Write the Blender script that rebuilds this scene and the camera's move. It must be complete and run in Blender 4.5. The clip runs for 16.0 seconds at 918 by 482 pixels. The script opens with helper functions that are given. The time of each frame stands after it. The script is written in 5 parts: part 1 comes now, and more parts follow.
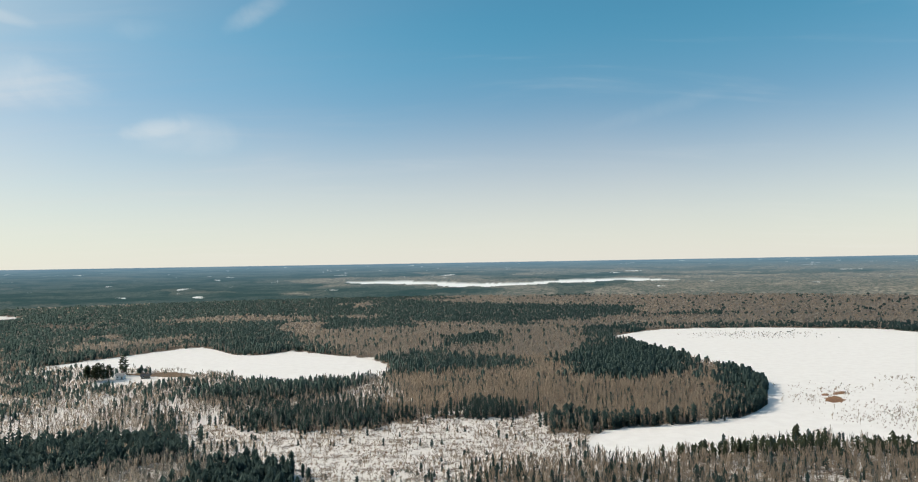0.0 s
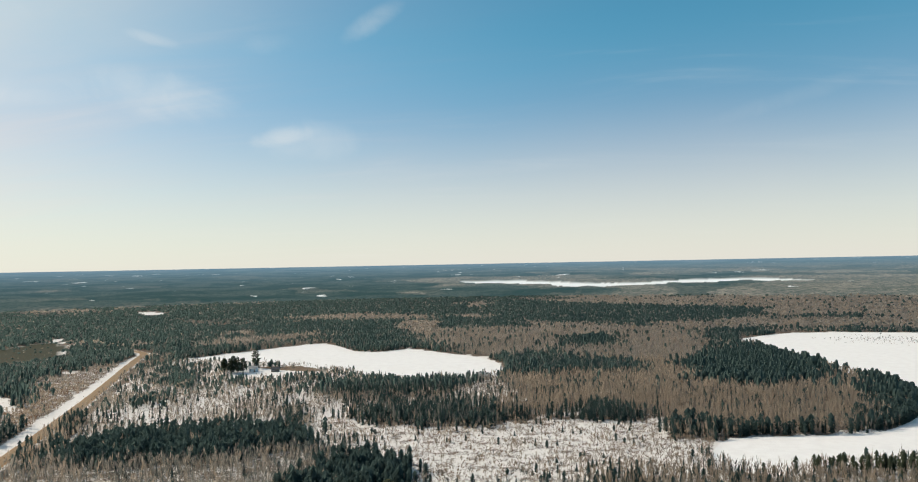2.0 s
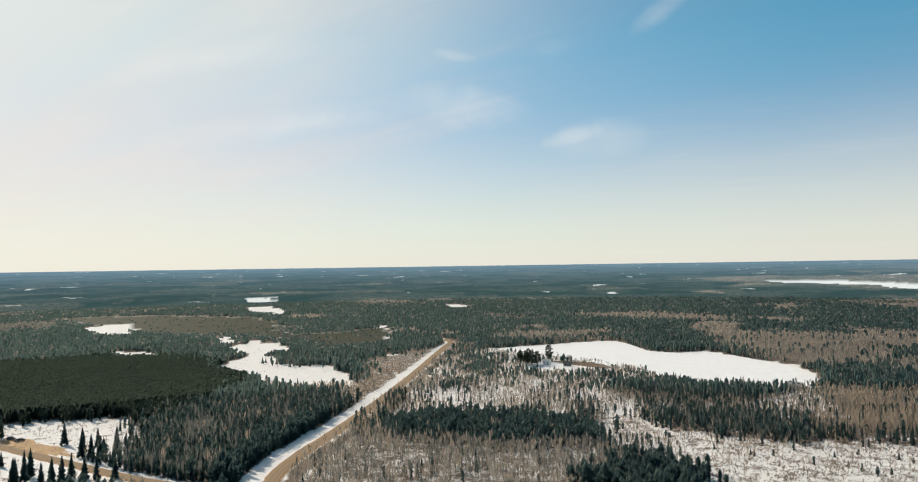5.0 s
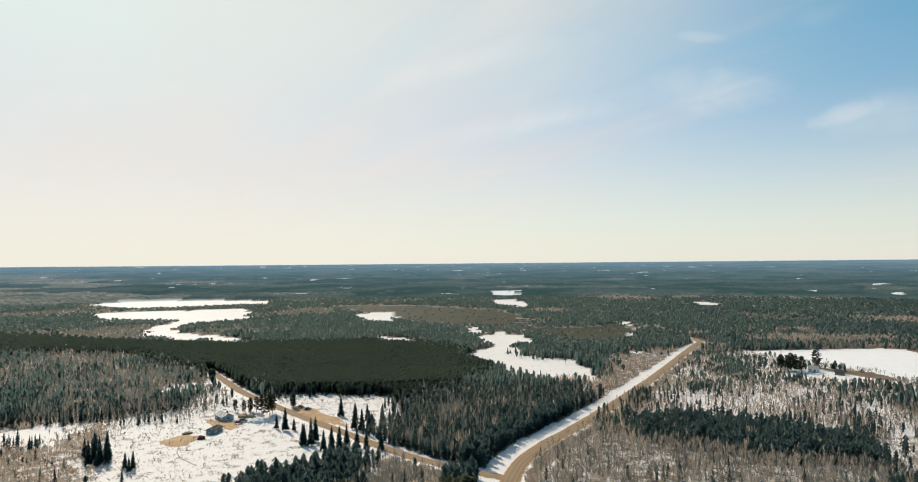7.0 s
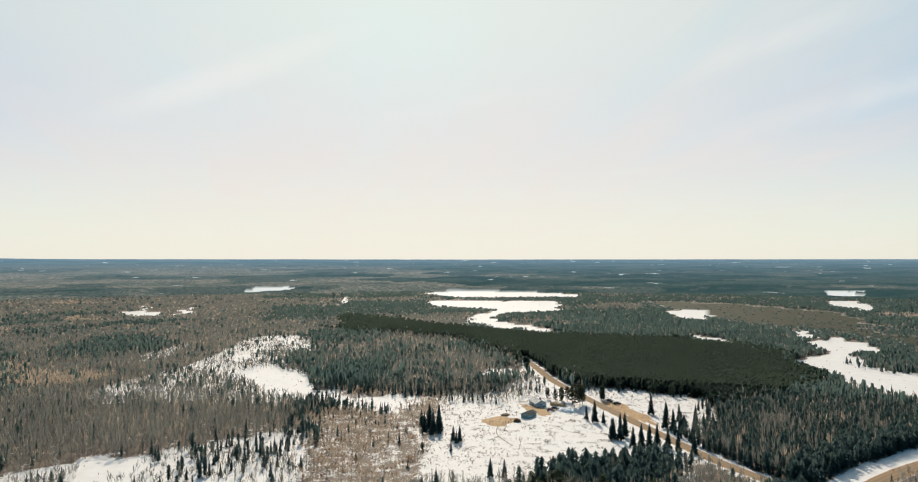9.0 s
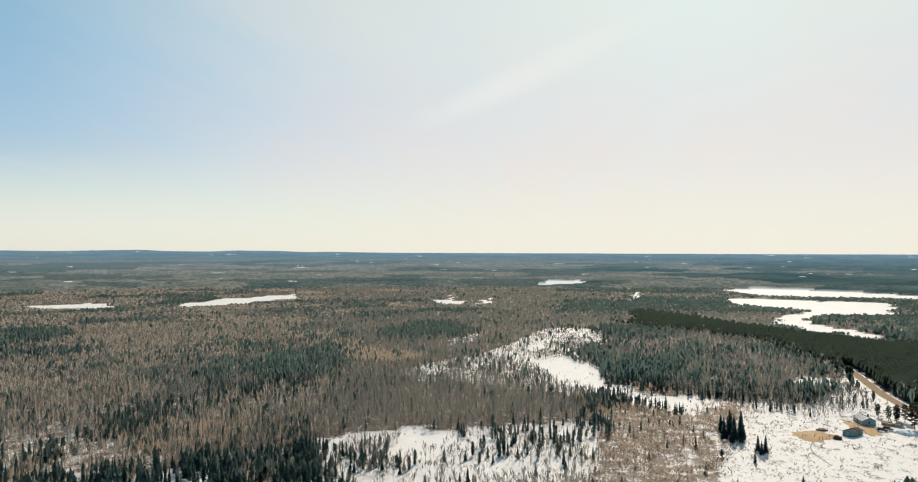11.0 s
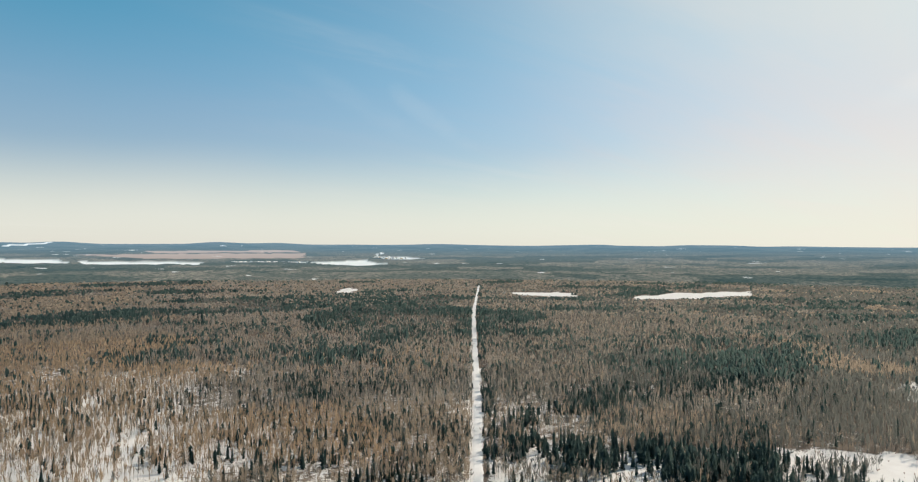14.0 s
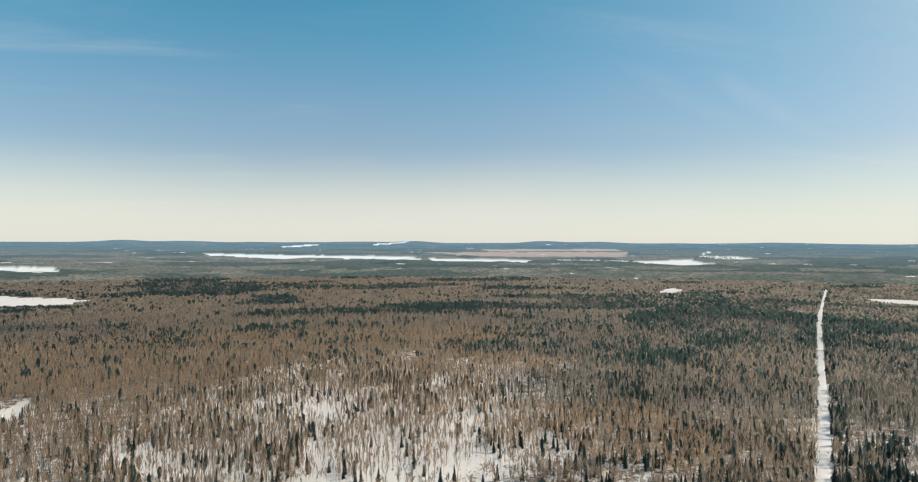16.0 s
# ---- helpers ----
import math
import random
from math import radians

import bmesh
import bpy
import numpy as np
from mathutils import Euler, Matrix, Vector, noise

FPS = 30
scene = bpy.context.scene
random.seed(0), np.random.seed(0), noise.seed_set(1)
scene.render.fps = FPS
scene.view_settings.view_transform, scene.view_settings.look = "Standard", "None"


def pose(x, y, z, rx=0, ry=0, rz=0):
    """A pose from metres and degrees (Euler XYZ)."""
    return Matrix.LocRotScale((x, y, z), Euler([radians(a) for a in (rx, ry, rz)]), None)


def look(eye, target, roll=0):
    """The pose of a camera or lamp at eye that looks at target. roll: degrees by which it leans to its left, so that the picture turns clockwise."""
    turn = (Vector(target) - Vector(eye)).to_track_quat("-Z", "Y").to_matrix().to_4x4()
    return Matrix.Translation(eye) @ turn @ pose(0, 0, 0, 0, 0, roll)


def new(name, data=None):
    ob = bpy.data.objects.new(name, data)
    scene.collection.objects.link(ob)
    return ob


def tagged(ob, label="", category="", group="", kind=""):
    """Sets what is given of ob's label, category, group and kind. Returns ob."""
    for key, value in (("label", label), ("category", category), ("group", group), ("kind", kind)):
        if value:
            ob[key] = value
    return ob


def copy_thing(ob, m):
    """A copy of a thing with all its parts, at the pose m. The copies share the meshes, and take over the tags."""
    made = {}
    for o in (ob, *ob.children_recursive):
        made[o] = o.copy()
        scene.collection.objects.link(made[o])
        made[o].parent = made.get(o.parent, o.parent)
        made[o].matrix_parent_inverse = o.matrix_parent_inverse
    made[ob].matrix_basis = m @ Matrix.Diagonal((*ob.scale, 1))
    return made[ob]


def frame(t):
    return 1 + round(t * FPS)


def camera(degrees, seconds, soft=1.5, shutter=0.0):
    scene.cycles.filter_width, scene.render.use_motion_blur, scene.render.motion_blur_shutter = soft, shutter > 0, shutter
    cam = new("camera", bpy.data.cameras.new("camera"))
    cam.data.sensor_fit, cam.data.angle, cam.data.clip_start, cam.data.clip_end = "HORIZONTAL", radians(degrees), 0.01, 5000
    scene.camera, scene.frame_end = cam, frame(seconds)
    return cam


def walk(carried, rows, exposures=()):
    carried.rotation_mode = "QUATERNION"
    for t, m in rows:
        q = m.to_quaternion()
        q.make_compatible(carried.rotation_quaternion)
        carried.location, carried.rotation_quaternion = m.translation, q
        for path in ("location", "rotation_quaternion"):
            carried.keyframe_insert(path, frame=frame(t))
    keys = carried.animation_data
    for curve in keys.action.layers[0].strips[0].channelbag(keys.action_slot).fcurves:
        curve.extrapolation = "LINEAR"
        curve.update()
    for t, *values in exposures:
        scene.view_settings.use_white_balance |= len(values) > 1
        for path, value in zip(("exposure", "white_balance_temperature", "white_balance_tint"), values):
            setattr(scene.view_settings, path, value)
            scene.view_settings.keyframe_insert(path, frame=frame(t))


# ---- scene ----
cam = camera(68.5, 16.0, soft=1.15)
# seconds, yaw, pitch, roll of the hovering drone
PATH = [
    (0.0, 0.00, 1.89, 0.96), (0.5, 2.32, 1.90, 1.01), (1.0, 4.66, 1.90, 1.05), (1.5, 6.88, 2.00, 1.07), (2.0, 9.62, 2.02, 1.08),
    (2.5, 13.25, 2.10, 1.00), (3.0, 16.89, 2.16, 0.99), (5.5, 38.56, 2.13, 0.82), (6.0, 43.37, 2.08, 0.79), (6.5, 48.56, 2.02, 0.59),
    (7.0, 54.18, 1.96, 0.50), (7.5, 61.06, 1.89, 0.35), (8.0, 67.72, 1.82, 0.24), (8.5, 73.74, 1.71, 0.16), (9.0, 79.93, 1.62, 0.03),
    (9.5, 85.94, 1.51, -0.06), (10.0, 92.13, 1.36, -0.15), (12.5, 122.16, 0.80, -0.07), (13.0, 128.31, 0.69, -0.09),
    (13.5, 134.67, 0.60, -0.11), (14.0, 141.26, 0.52, -0.20), (14.5, 147.91, 0.45, -0.20), (15.0, 154.61, 0.38, -0.27),
    (15.5, 161.35, 0.33, -0.26), (16.0, 168.12, 0.32, -0.21),
]
EYE = (0.0, 0.0, 80.0)
walk(cam, [(t, pose(*EYE, 90 + p, r, y)) for t, y, p, r in PATH])

# ---------------------------------------------------------------- light
SUN_AZ, SUN_EL = 84.0, 36.0
sa, se = radians(SUN_AZ), radians(SUN_EL)
SUN_DIR = Vector((-math.sin(sa) * math.cos(se), math.cos(sa) * math.cos(se), math.sin(se)))
scene.view_settings.exposure = 0.0
sun = new("sun", bpy.data.lights.new("sun", "SUN"))
sun.data.energy, sun.data.angle, sun.data.color = 3.9, radians(0.55), (1.0, 0.88, 0.73)
sun.matrix_world = look(SUN_DIR * 100, (0, 0, 0))


class Nodes:
    """Short way to write node trees."""

    def __init__(self, tree):
        self.tree = tree
        tree.nodes.clear()

    def add(self, kind, ins=None, **props):
        n = self.tree.nodes.new(kind)
        for k, v in props.items():
            setattr(n, k, v)
        for k, v in (ins or {}).items():
            self.put(n.inputs[k], v)
        return n

    def put(self, socket, v):
        if isinstance(v, bpy.types.NodeSocket):
            self.tree.links.new(v, socket)
        elif isinstance(v, bpy.types.Node):
            self.tree.links.new(v.outputs[0], socket)
        else:
            socket.default_value = v

    def math(self, op, a, b=0.0, c=0.0, clamp=False):
        return self.add("ShaderNodeMath", {0: a, 1: b, 2: c}, operation=op, use_clamp=clamp).outputs[0]

    def mix(self, f, a, b, blend="MIX"):
        a, b = [(*q, 1) if isinstance(q, tuple) and len(q) == 3 else q for q in (a, b)]
        n = self.add("ShaderNodeMix", {"Factor": f}, data_type="RGBA", blend_type=blend)
        self.put(n.inputs[6], a), self.put(n.inputs[7], b)
        return n.outputs[2]

    def noise(self, vec, scale, detail=4.0, rough=0.55, dist=0.0):
        return self.add("ShaderNodeTexNoise", {"Vector": vec, "Scale": scale, "Detail": detail, "Roughness": rough, "Distortion": dist}).outputs[0]

    def span(self, v, lo, hi, a=0.0, b=1.0, smooth=True):
        return self.add("ShaderNodeMapRange", {"Value": v, "From Min": lo, "From Max": hi, "To Min": a, "To Max": b}, interpolation_type="SMOOTHSTEP" if smooth else "LINEAR").outputs[0]


def make_sky():
    world = bpy.data.worlds.new("winter_sky")
    scene.world = world
    world.use_nodes = True
    n = Nodes(world.node_tree)
    way = n.add("ShaderNodeTexCoord").outputs["Generated"]
    sky = n.add("ShaderNodeTexSky", sky_type="NISHITA", sun_disc=False, sun_elevation=se, sun_rotation=-sa,
                altitude=200.0, air_density=1.0, dust_density=0.6, ozone_density=2.0).outputs[0]
    sky = n.mix(1.0, sky, (0.0586, 0.1289, 0.1224), "MULTIPLY")
    up = n.add("ShaderNodeSeparateXYZ", {0: way}).outputs[2]
    # how near the sun a direction lies
    near = n.add("ShaderNodeVectorMath", {0: way, 1: tuple(SUN_DIR)}, operation="DOT_PRODUCT").outputs["Value"]
    xyz = n.add("ShaderNodeSeparateXYZ", {0: way})
    az = n.math("MULTIPLY", n.math("ARCTAN2", n.math("MULTIPLY", xyz.outputs[0], -1.0), xyz.outputs[1]), 57.2958)
    el = n.math("MULTIPLY", n.math("ARCSINE", up), 57.2958)
    # cirrus: noise drawn out along one direction
    lift = n.math("ADD", up, 0.12)
    flat = n.add("ShaderNodeVectorMath", {0: way, 1: n.add("ShaderNodeCombineXYZ", {0: lift, 1: lift, 2: lift}).outputs[0]}, operation="DIVIDE").outputs[0]
    turned = n.add("ShaderNodeMapping", {"Vector": flat, "Rotation": (0, 0, radians(38)), "Scale": (0.45, 1.7, 0.0)}).outputs[0]
    streaks = n.noise(turned, 1.3, 8.0, 0.58, 0.6)
    wool = n.noise(way, 11.0, 6.0, 0.6, 1.0)
    veil = n.math("MULTIPLY", n.span(streaks, 0.50, 0.80), n.span(n.noise(flat, 0.45, 3.0, 0.5, 0.3), 0.38, 0.62))
    cloud = n.math("MULTIPLY", veil, 0.16)
    # single wisps: bearing, height, length, breadth, slope, thickness
    for a0, e0, length, breadth, slope, thick in WISPS:
        c, s = math.cos(radians(slope)), math.sin(radians(slope))
        du, dv = n.math("SUBTRACT", a0, az), n.math("SUBTRACT", el, e0)
        u = n.math("ADD", n.math("MULTIPLY", du, c / length), n.math("MULTIPLY", dv, s / length))
        v = n.math("SUBTRACT", n.math("MULTIPLY", dv, c / breadth), n.math("MULTIPLY", du, s / breadth))
        d = n.math("ADD", n.math("MULTIPLY", u, u), n.math("MULTIPLY", v, v))
        d = n.math("ADD", d, n.math("MULTIPLY", n.math("SUBTRACT", wool, 0.5), 2.8 if length < 8 else 1.5))
        cloud = n.math("ADD", cloud, n.span(d, 1.5, -0.9, 0.0, thick))
    # thin high haze: thick round the sun, and in a warm layer along the horizon
    sway = n.math("ADD", up, n.math("MULTIPLY", n.math("SUBTRACT", n.noise(way, 2.2, 3.0, 0.5), 0.5), 0.035))
    drift = n.math("ADD", near, n.math("MULTIPLY", n.math("SUBTRACT", streaks, 0.5), 0.22))
    turn = n.math("WRAP", az, 270.0, -90.0)
    side = n.math("MULTIPLY", n.span(turn, 105.0, 140.0), n.span(turn, 215.0, 260.0, 1.0, 0.0))
    colour = n.mix(n.span(drift, 0.177, 1.299, 0.0, 0.342), sky, (0.97, 0.461, 0.288))
    colour = n.mix(n.span(drift, 0.583, 1.014, 0.0, 0.551), colour, (0.927, 0.786, 0.664))
    colour = n.mix(n.span(near, 0.50, 0.95, 0.0, 0.36), colour, (0.82, 0.875, 0.80))
    colour = n.mix(n.span(sway, 0.011, 0.348, 0.262, 0.0), colour, (0.97, 0.12, 0.243))
    layer_edge = n.math("MULTIPLY", side, n.span(sway, 0.020, 0.150, 0.72, 0.0))
    layer_soft = n.math("MULTIPLY", n.math("SUBTRACT", 1.0, side), n.span(sway, -0.072, 0.245, 0.871, 0.0))
    colour = n.mix(n.math("ADD", layer_edge, layer_soft), colour, (0.885, 0.862, 0.778))
    colour = n.mix(n.math("MINIMUM", cloud, 0.8), colour, (0.90, 0.885, 0.84))
    back = n.add("ShaderNodeBackground", {"Color": colour, "Strength": 1.0})
    n.add("ShaderNodeOutputWorld", {"Surface": back})


WISPS = [
    (16.7, 20.0, 2.8, 0.9, 30, 0.27), (25.5, 17.9, 2.0, 0.8, 10, 0.10), (33.6, 13.4, 5.6, 1.9, -7, 0.34), (24.3, 10.7, 2.7, 0.75, 10, 0.36), (22.0, 10.4, 4.6, 1.6, 4, 0.24),
    (34.3, 17.6, 2.0, 0.45, -8, 0.24), (45.5, 12.1, 7.0, 0.7, 6, 0.16), (52.3, 16.9, 11.0, 1.1, 8, 0.16), (66.0, 7.2, 3.0, 0.35, 3, 0.12), (98.5, 14.8, 11.5, 1.4, 22, 0.60),
    (81.0, 13.0, 6.0, 0.9, 10, 0.14), (54.4, 16.5, 9.0, 1.0, 17, 0.18), (49.7, 11.7, 10.0, 1.2, 11, 0.20), (144.0, 11.1, 5.0, 0.9, -35, 0.08), (150.0, 12.0, 6.0, 1.0, -30, 0.05),
    (-17.0, 12.2, 6.0, 0.7, 12, 0.07),
]
make_sky()


# ---------------------------------------------------------------- materials
def material(name):
    m = bpy.data.materials.new(name)
    m.use_nodes = True
    return m, Nodes(m.node_tree)


def finish(n, colour, rough=0.8, bump=None, strength=0.3, dist=0.1, spec=0.08):
    ins = {"Base Color": colour, "Roughness": rough, "Specular IOR Level": spec}
    if bump is not None:
        ins["Normal"] = n.add("ShaderNodeBump", {"Height": bump, "Strength": strength, "Distance": dist}).outputs[0]
    n.add("ShaderNodeOutputMaterial", {"Surface": n.add("ShaderNodeBsdfPrincipled", ins)})


def grown(name, dark, light, glow=1.25):
    """Bark, twigs and needles: every piece of a wood has a tone of its own."""
    m, n = material(name)
    geo = n.add("ShaderNodeNewGeometry")
    where = geo.outputs["Position"]
    tone = n.math("ADD", n.math("MULTIPLY", geo.outputs["Random Per Island"], 0.20), n.math("MULTIPLY", n.noise(where, 0.012, 3.0), 0.8))
    tone = n.math("ADD", tone, n.math("MULTIPLY", n.math("SUBTRACT", n.noise(where, 1.6, 2.0), 0.5), 0.3), clamp=True)
    colour = n.mix(tone, dark, light)
    # fine needles and twigs face all ways, so a bough shades softly, lit from before or from behind
    lean = n.add("ShaderNodeVectorMath", {0: geo.outputs["Normal"], 1: (0.2, 0.2, 0.2)}, operation="MULTIPLY").outputs[0]
    upward = n.add("ShaderNodeVectorMath", {0: n.add("ShaderNodeVectorMath", {0: lean, 1: (0.0, 0.0, 0.8)}, operation="ADD").outputs[0]}, operation="NORMALIZE").outputs[0]
    downward = n.add("ShaderNodeVectorMath", {0: n.add("ShaderNodeVectorMath", {0: lean, 1: (0.0, 0.0, -0.8)}, operation="ADD").outputs[0]}, operation="NORMALIZE").outputs[0]
    face = n.add("ShaderNodeBsdfDiffuse", {"Color": colour, "Normal": upward})
    glowing = n.mix(1.0, colour, (glow, glow, glow * 0.96), "MULTIPLY")
    through_it = n.add("ShaderNodeBsdfTranslucent", {"Color": glowing, "Normal": downward})
    n.add("ShaderNodeOutputMaterial", {"Surface": n.add("ShaderNodeMixShader", {0: 0.5, 1: face.outputs[0], 2: through_it.outputs[0]})})
    return m


def ground_material(name, litter_on=True):
    m, n = material(name)
    where = n.add("ShaderNodeNewGeometry").outputs["Position"]
    grain, patch, broad = n.noise(where, 1.1, 5.0, 0.65), n.noise(where, 0.16, 5.0, 0.62), n.noise(where, 0.02, 3.0)
    snow = n.mix(n.span(patch, 0.3, 0.7), (0.82, 0.80, 0.77), (0.88, 0.865, 0.835)) if not litter_on else n.mix(n.span(patch, 0.3, 0.7), (0.77, 0.735, 0.69), (0.83, 0.80, 0.757))
    brown = n.mix(n.span(broad, 0.35, 0.65), (0.17, 0.128, 0.095), (0.26, 0.20, 0.15))
    brown = n.mix(n.span(grain, 0.3, 0.7), brown, (0.12, 0.092, 0.07))
    if litter_on:
        litter = n.add("ShaderNodeAttribute", attribute_name="litter").outputs["Fac"]
        grass = n.add("ShaderNodeAttribute", attribute_name="grass").outputs["Fac"]
        tan = n.add("ShaderNodeAttribute", attribute_name="stubble").outputs["Fac"]
        mask = n.math("ADD", n.math("MULTIPLY", grain, 0.6), n.math("MULTIPLY", patch, 0.6))
        cut = n.math("SUBTRACT", 0.84, n.math("MULTIPLY", litter, 0.46))
        bare = n.span(n.math("SUBTRACT", mask, cut), -0.04, 0.05)
        colour = n.mix(bare, snow, brown)
        colour = n.mix(grass, colour, n.mix(patch, (0.028, 0.029, 0.012), (0.056, 0.054, 0.026)))
        colour = n.mix(tan, colour, n.mix(patch, (0.36, 0.27, 0.21), (0.46, 0.36, 0.29)))
    else:
        colour = n.mix(n.math("MULTIPLY", n.span(broad, 0.45, 0.65), n.span(patch, 0.55, 0.75, 0.0, 0.30)), snow, (0.60, 0.55, 0.48))
    finish(n, colour, 0.65, n.math("ADD", grain, n.math("MULTIPLY", patch, 2.0)), 0.35, 0.25)
    return m


SNOW = ground_material("snowy_ground")
ICE = ground_material("snow_on_ice", False)
# needle green shifted to teal throughout, carrying the blue haze of far woods
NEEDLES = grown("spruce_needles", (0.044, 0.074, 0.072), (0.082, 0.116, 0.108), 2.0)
YOUNG = grown("young_pine_needles", (0.038, 0.054, 0.044), (0.054, 0.071, 0.054), 1.5)
PINE = grown("pine_needles", (0.052, 0.070, 0.050), (0.098, 0.112, 0.074), 1.6)
TWIGS = grown("bare_twigs", (0.325, 0.264, 0.208), (0.52, 0.424, 0.334))
ALDER = grown("grey_twigs", (0.140, 0.147, 0.135), (0.246, 0.248, 0.228))
WILLOW = grown("willow_twigs", (0.43, 0.308, 0.210), (0.61, 0.455, 0.318))
ASH = grown("ashen_twigs", (0.285, 0.250, 0.215), (0.46, 0.41, 0.36))
BRUSH = grown("bare_brush", (0.16, 0.100, 0.068), (0.36, 0.23, 0.155))
BARK = grown("bark", (0.07, 0.055, 0.045), (0.20, 0.17, 0.14))


def gravel_road():
    m, n = material("sandy_asphalt")
    uv = n.add("ShaderNodeUVMap").outputs[0]
    across = n.add("ShaderNodeSeparateXYZ", {0: uv}).outputs[0]
    where = n.add("ShaderNodeNewGeometry").outputs["Position"]
    grain, patch = n.noise(where, 2.5, 4.0), n.noise(where, 0.14, 4.0)
    off = n.math("ABSOLUTE", n.math("SUBTRACT", across, 0.5))
    lane = n.math("ADD", off, n.math("MULTIPLY", n.math("SUBTRACT", patch, 0.5), 0.10))
    sand, asphalt = n.mix(grain, (0.28, 0.165, 0.080), (0.44, 0.28, 0.145)), n.mix(grain, (0.24, 0.165, 0.098), (0.34, 0.245, 0.155))
    track = n.math("SINE", n.math("MULTIPLY", across, 28.0))
    asphalt = n.mix(n.span(track, 0.2, 1.0, 0.0, 0.5), asphalt, (0.38, 0.29, 0.19))
    surface = n.mix(n.span(lane, 0.30, 0.36), asphalt, sand)
    # slush left along the edges
    slush = n.math("ADD", off, n.math("MULTIPLY", n.math("SUBTRACT", n.noise(where, 0.5, 5.0, 0.65), 0.5), 0.55))
    surface = n.mix(n.span(slush, 0.40, 0.47, 0.0, 0.75), surface, (0.74, 0.70, 0.65))
    finish(n, surface, 0.9, grain, 0.3, 0.05)
    return m


ROAD = gravel_road()


def distance_material():
    m, n = material("hazy_distance")
    where = n.add("ShaderNodeNewGeometry").outputs["Position"]
    xyz = n.add("ShaderNodeSeparateXYZ", {0: where})
    r = n.math("SQRT", n.math("ADD", n.math("POWER", xyz.outputs[0], 2.0), n.math("POWER", xyz.outputs[1], 2.0)))
    snow = n.add("ShaderNodeAttribute", attribute_name="open").outputs["Fac"]
    tan = n.add("ShaderNodeAttribute", attribute_name="stubble").outputs["Fac"]
    brown = n.add("ShaderNodeAttribute", attribute_name="leafless").outputs["Fac"]
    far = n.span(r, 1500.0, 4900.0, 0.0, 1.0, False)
    patch, fine = n.noise(where, 0.005, 6.0, 0.65), n.noise(where, 0.045, 3.0, 0.65)
    wood = n.mix(n.span(patch, 0.42, 0.58), (0.022, 0.038, 0.037), (0.080, 0.092, 0.084))
    wood = n.mix(n.span(fine, 0.35, 0.70, 0.0, 0.4), wood, (0.08, 0.085, 0.078))
    wood = n.mix(n.math("MULTIPLY", brown, n.span(patch, 0.42, 0.62, 1.0, 0.45)), wood, n.mix(n.span(fine, 0.3, 0.7), (0.18, 0.156, 0.130), (0.33, 0.282, 0.230)))
    wood = n.mix(n.span(n.noise(where, 0.11, 2.0, 0.6), 0.38, 0.58, 0.7, 0.0), wood, (0.030, 0.044, 0.042))
    clearing = n.math("MULTIPLY", n.span(n.noise(where, 0.011, 2.0, 0.5), 0.71, 0.725), n.span(fine, 0.4, 0.5))
    wood = n.mix(tan, wood, (0.42, 0.31, 0.26))
    wood = n.mix(n.math("MAXIMUM", snow, clearing), wood, (0.80, 0.80, 0.78))
    # haze put in as emission: light scattered by air between, more with the distance
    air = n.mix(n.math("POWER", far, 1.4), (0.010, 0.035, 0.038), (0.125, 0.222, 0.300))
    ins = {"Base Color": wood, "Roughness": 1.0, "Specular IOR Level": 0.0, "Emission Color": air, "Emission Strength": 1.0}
    n.add("ShaderNodeOutputMaterial", {"Surface": n.add("ShaderNodeBsdfPrincipled", ins)})
    return m


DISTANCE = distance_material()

# ---------------------------------------------------------------- the plan
RISE, EDGE, FAR = 750.0, 4900.0, 1500.0
rng = np.random.default_rng(7)


def rise(x, y):
    """Height of the ground: level near by, rising gently to far ridges."""
    r = np.hypot(x, y)
    return 80.0 * np.clip((r - RISE) / (EDGE - RISE), 0, 2) ** 2


def bumps(x, y, size, seed=0):
    """Smooth value noise, 0 to 1, with lumps of that size."""
    def cell(i, j):
        h = np.sin(i * 127.1 + j * 311.7 + seed * 74.7) * 43758.5453
        return h - np.floor(h)
    u, v = np.asarray(x) / size, np.asarray(y) / size
    i, j = np.floor(u), np.floor(v)
    f, g = u - i, v - j
    f, g = f * f * (3 - 2 * f), g * g * (3 - 2 * g)
    return (cell(i, j) * (1 - f) + cell(i + 1, j) * f) * (1 - g) + (cell(i, j + 1) * (1 - f) + cell(i + 1, j + 1) * f) * g


def inside(x, y, pts):
    hit = np.zeros(x.shape, bool)
    for (x0, y0), (x1, y1) in zip(pts, pts[1:] + pts[:1]):
        if y0 != y1:
            hit ^= ((y0 > y) != (y1 > y)) & (x < (x1 - x0) * (y - y0) / (y1 - y0) + x0)
    return hit


def to_line(x, y, pts):
    """Distance to a bent line."""
    best = np.full(x.shape, 1e9)
    for (x0, y0), (x1, y1) in zip(pts, pts[1:]):
        dx, dy = x1 - x0, y1 - y0
        k = np.clip(((x - x0) * dx + (y - y0) * dy) / (dx * dx + dy * dy), 0, 1)
        best = np.minimum(best, np.hypot(x - x0 - k * dx, y - y0 - k * dy))
    return best


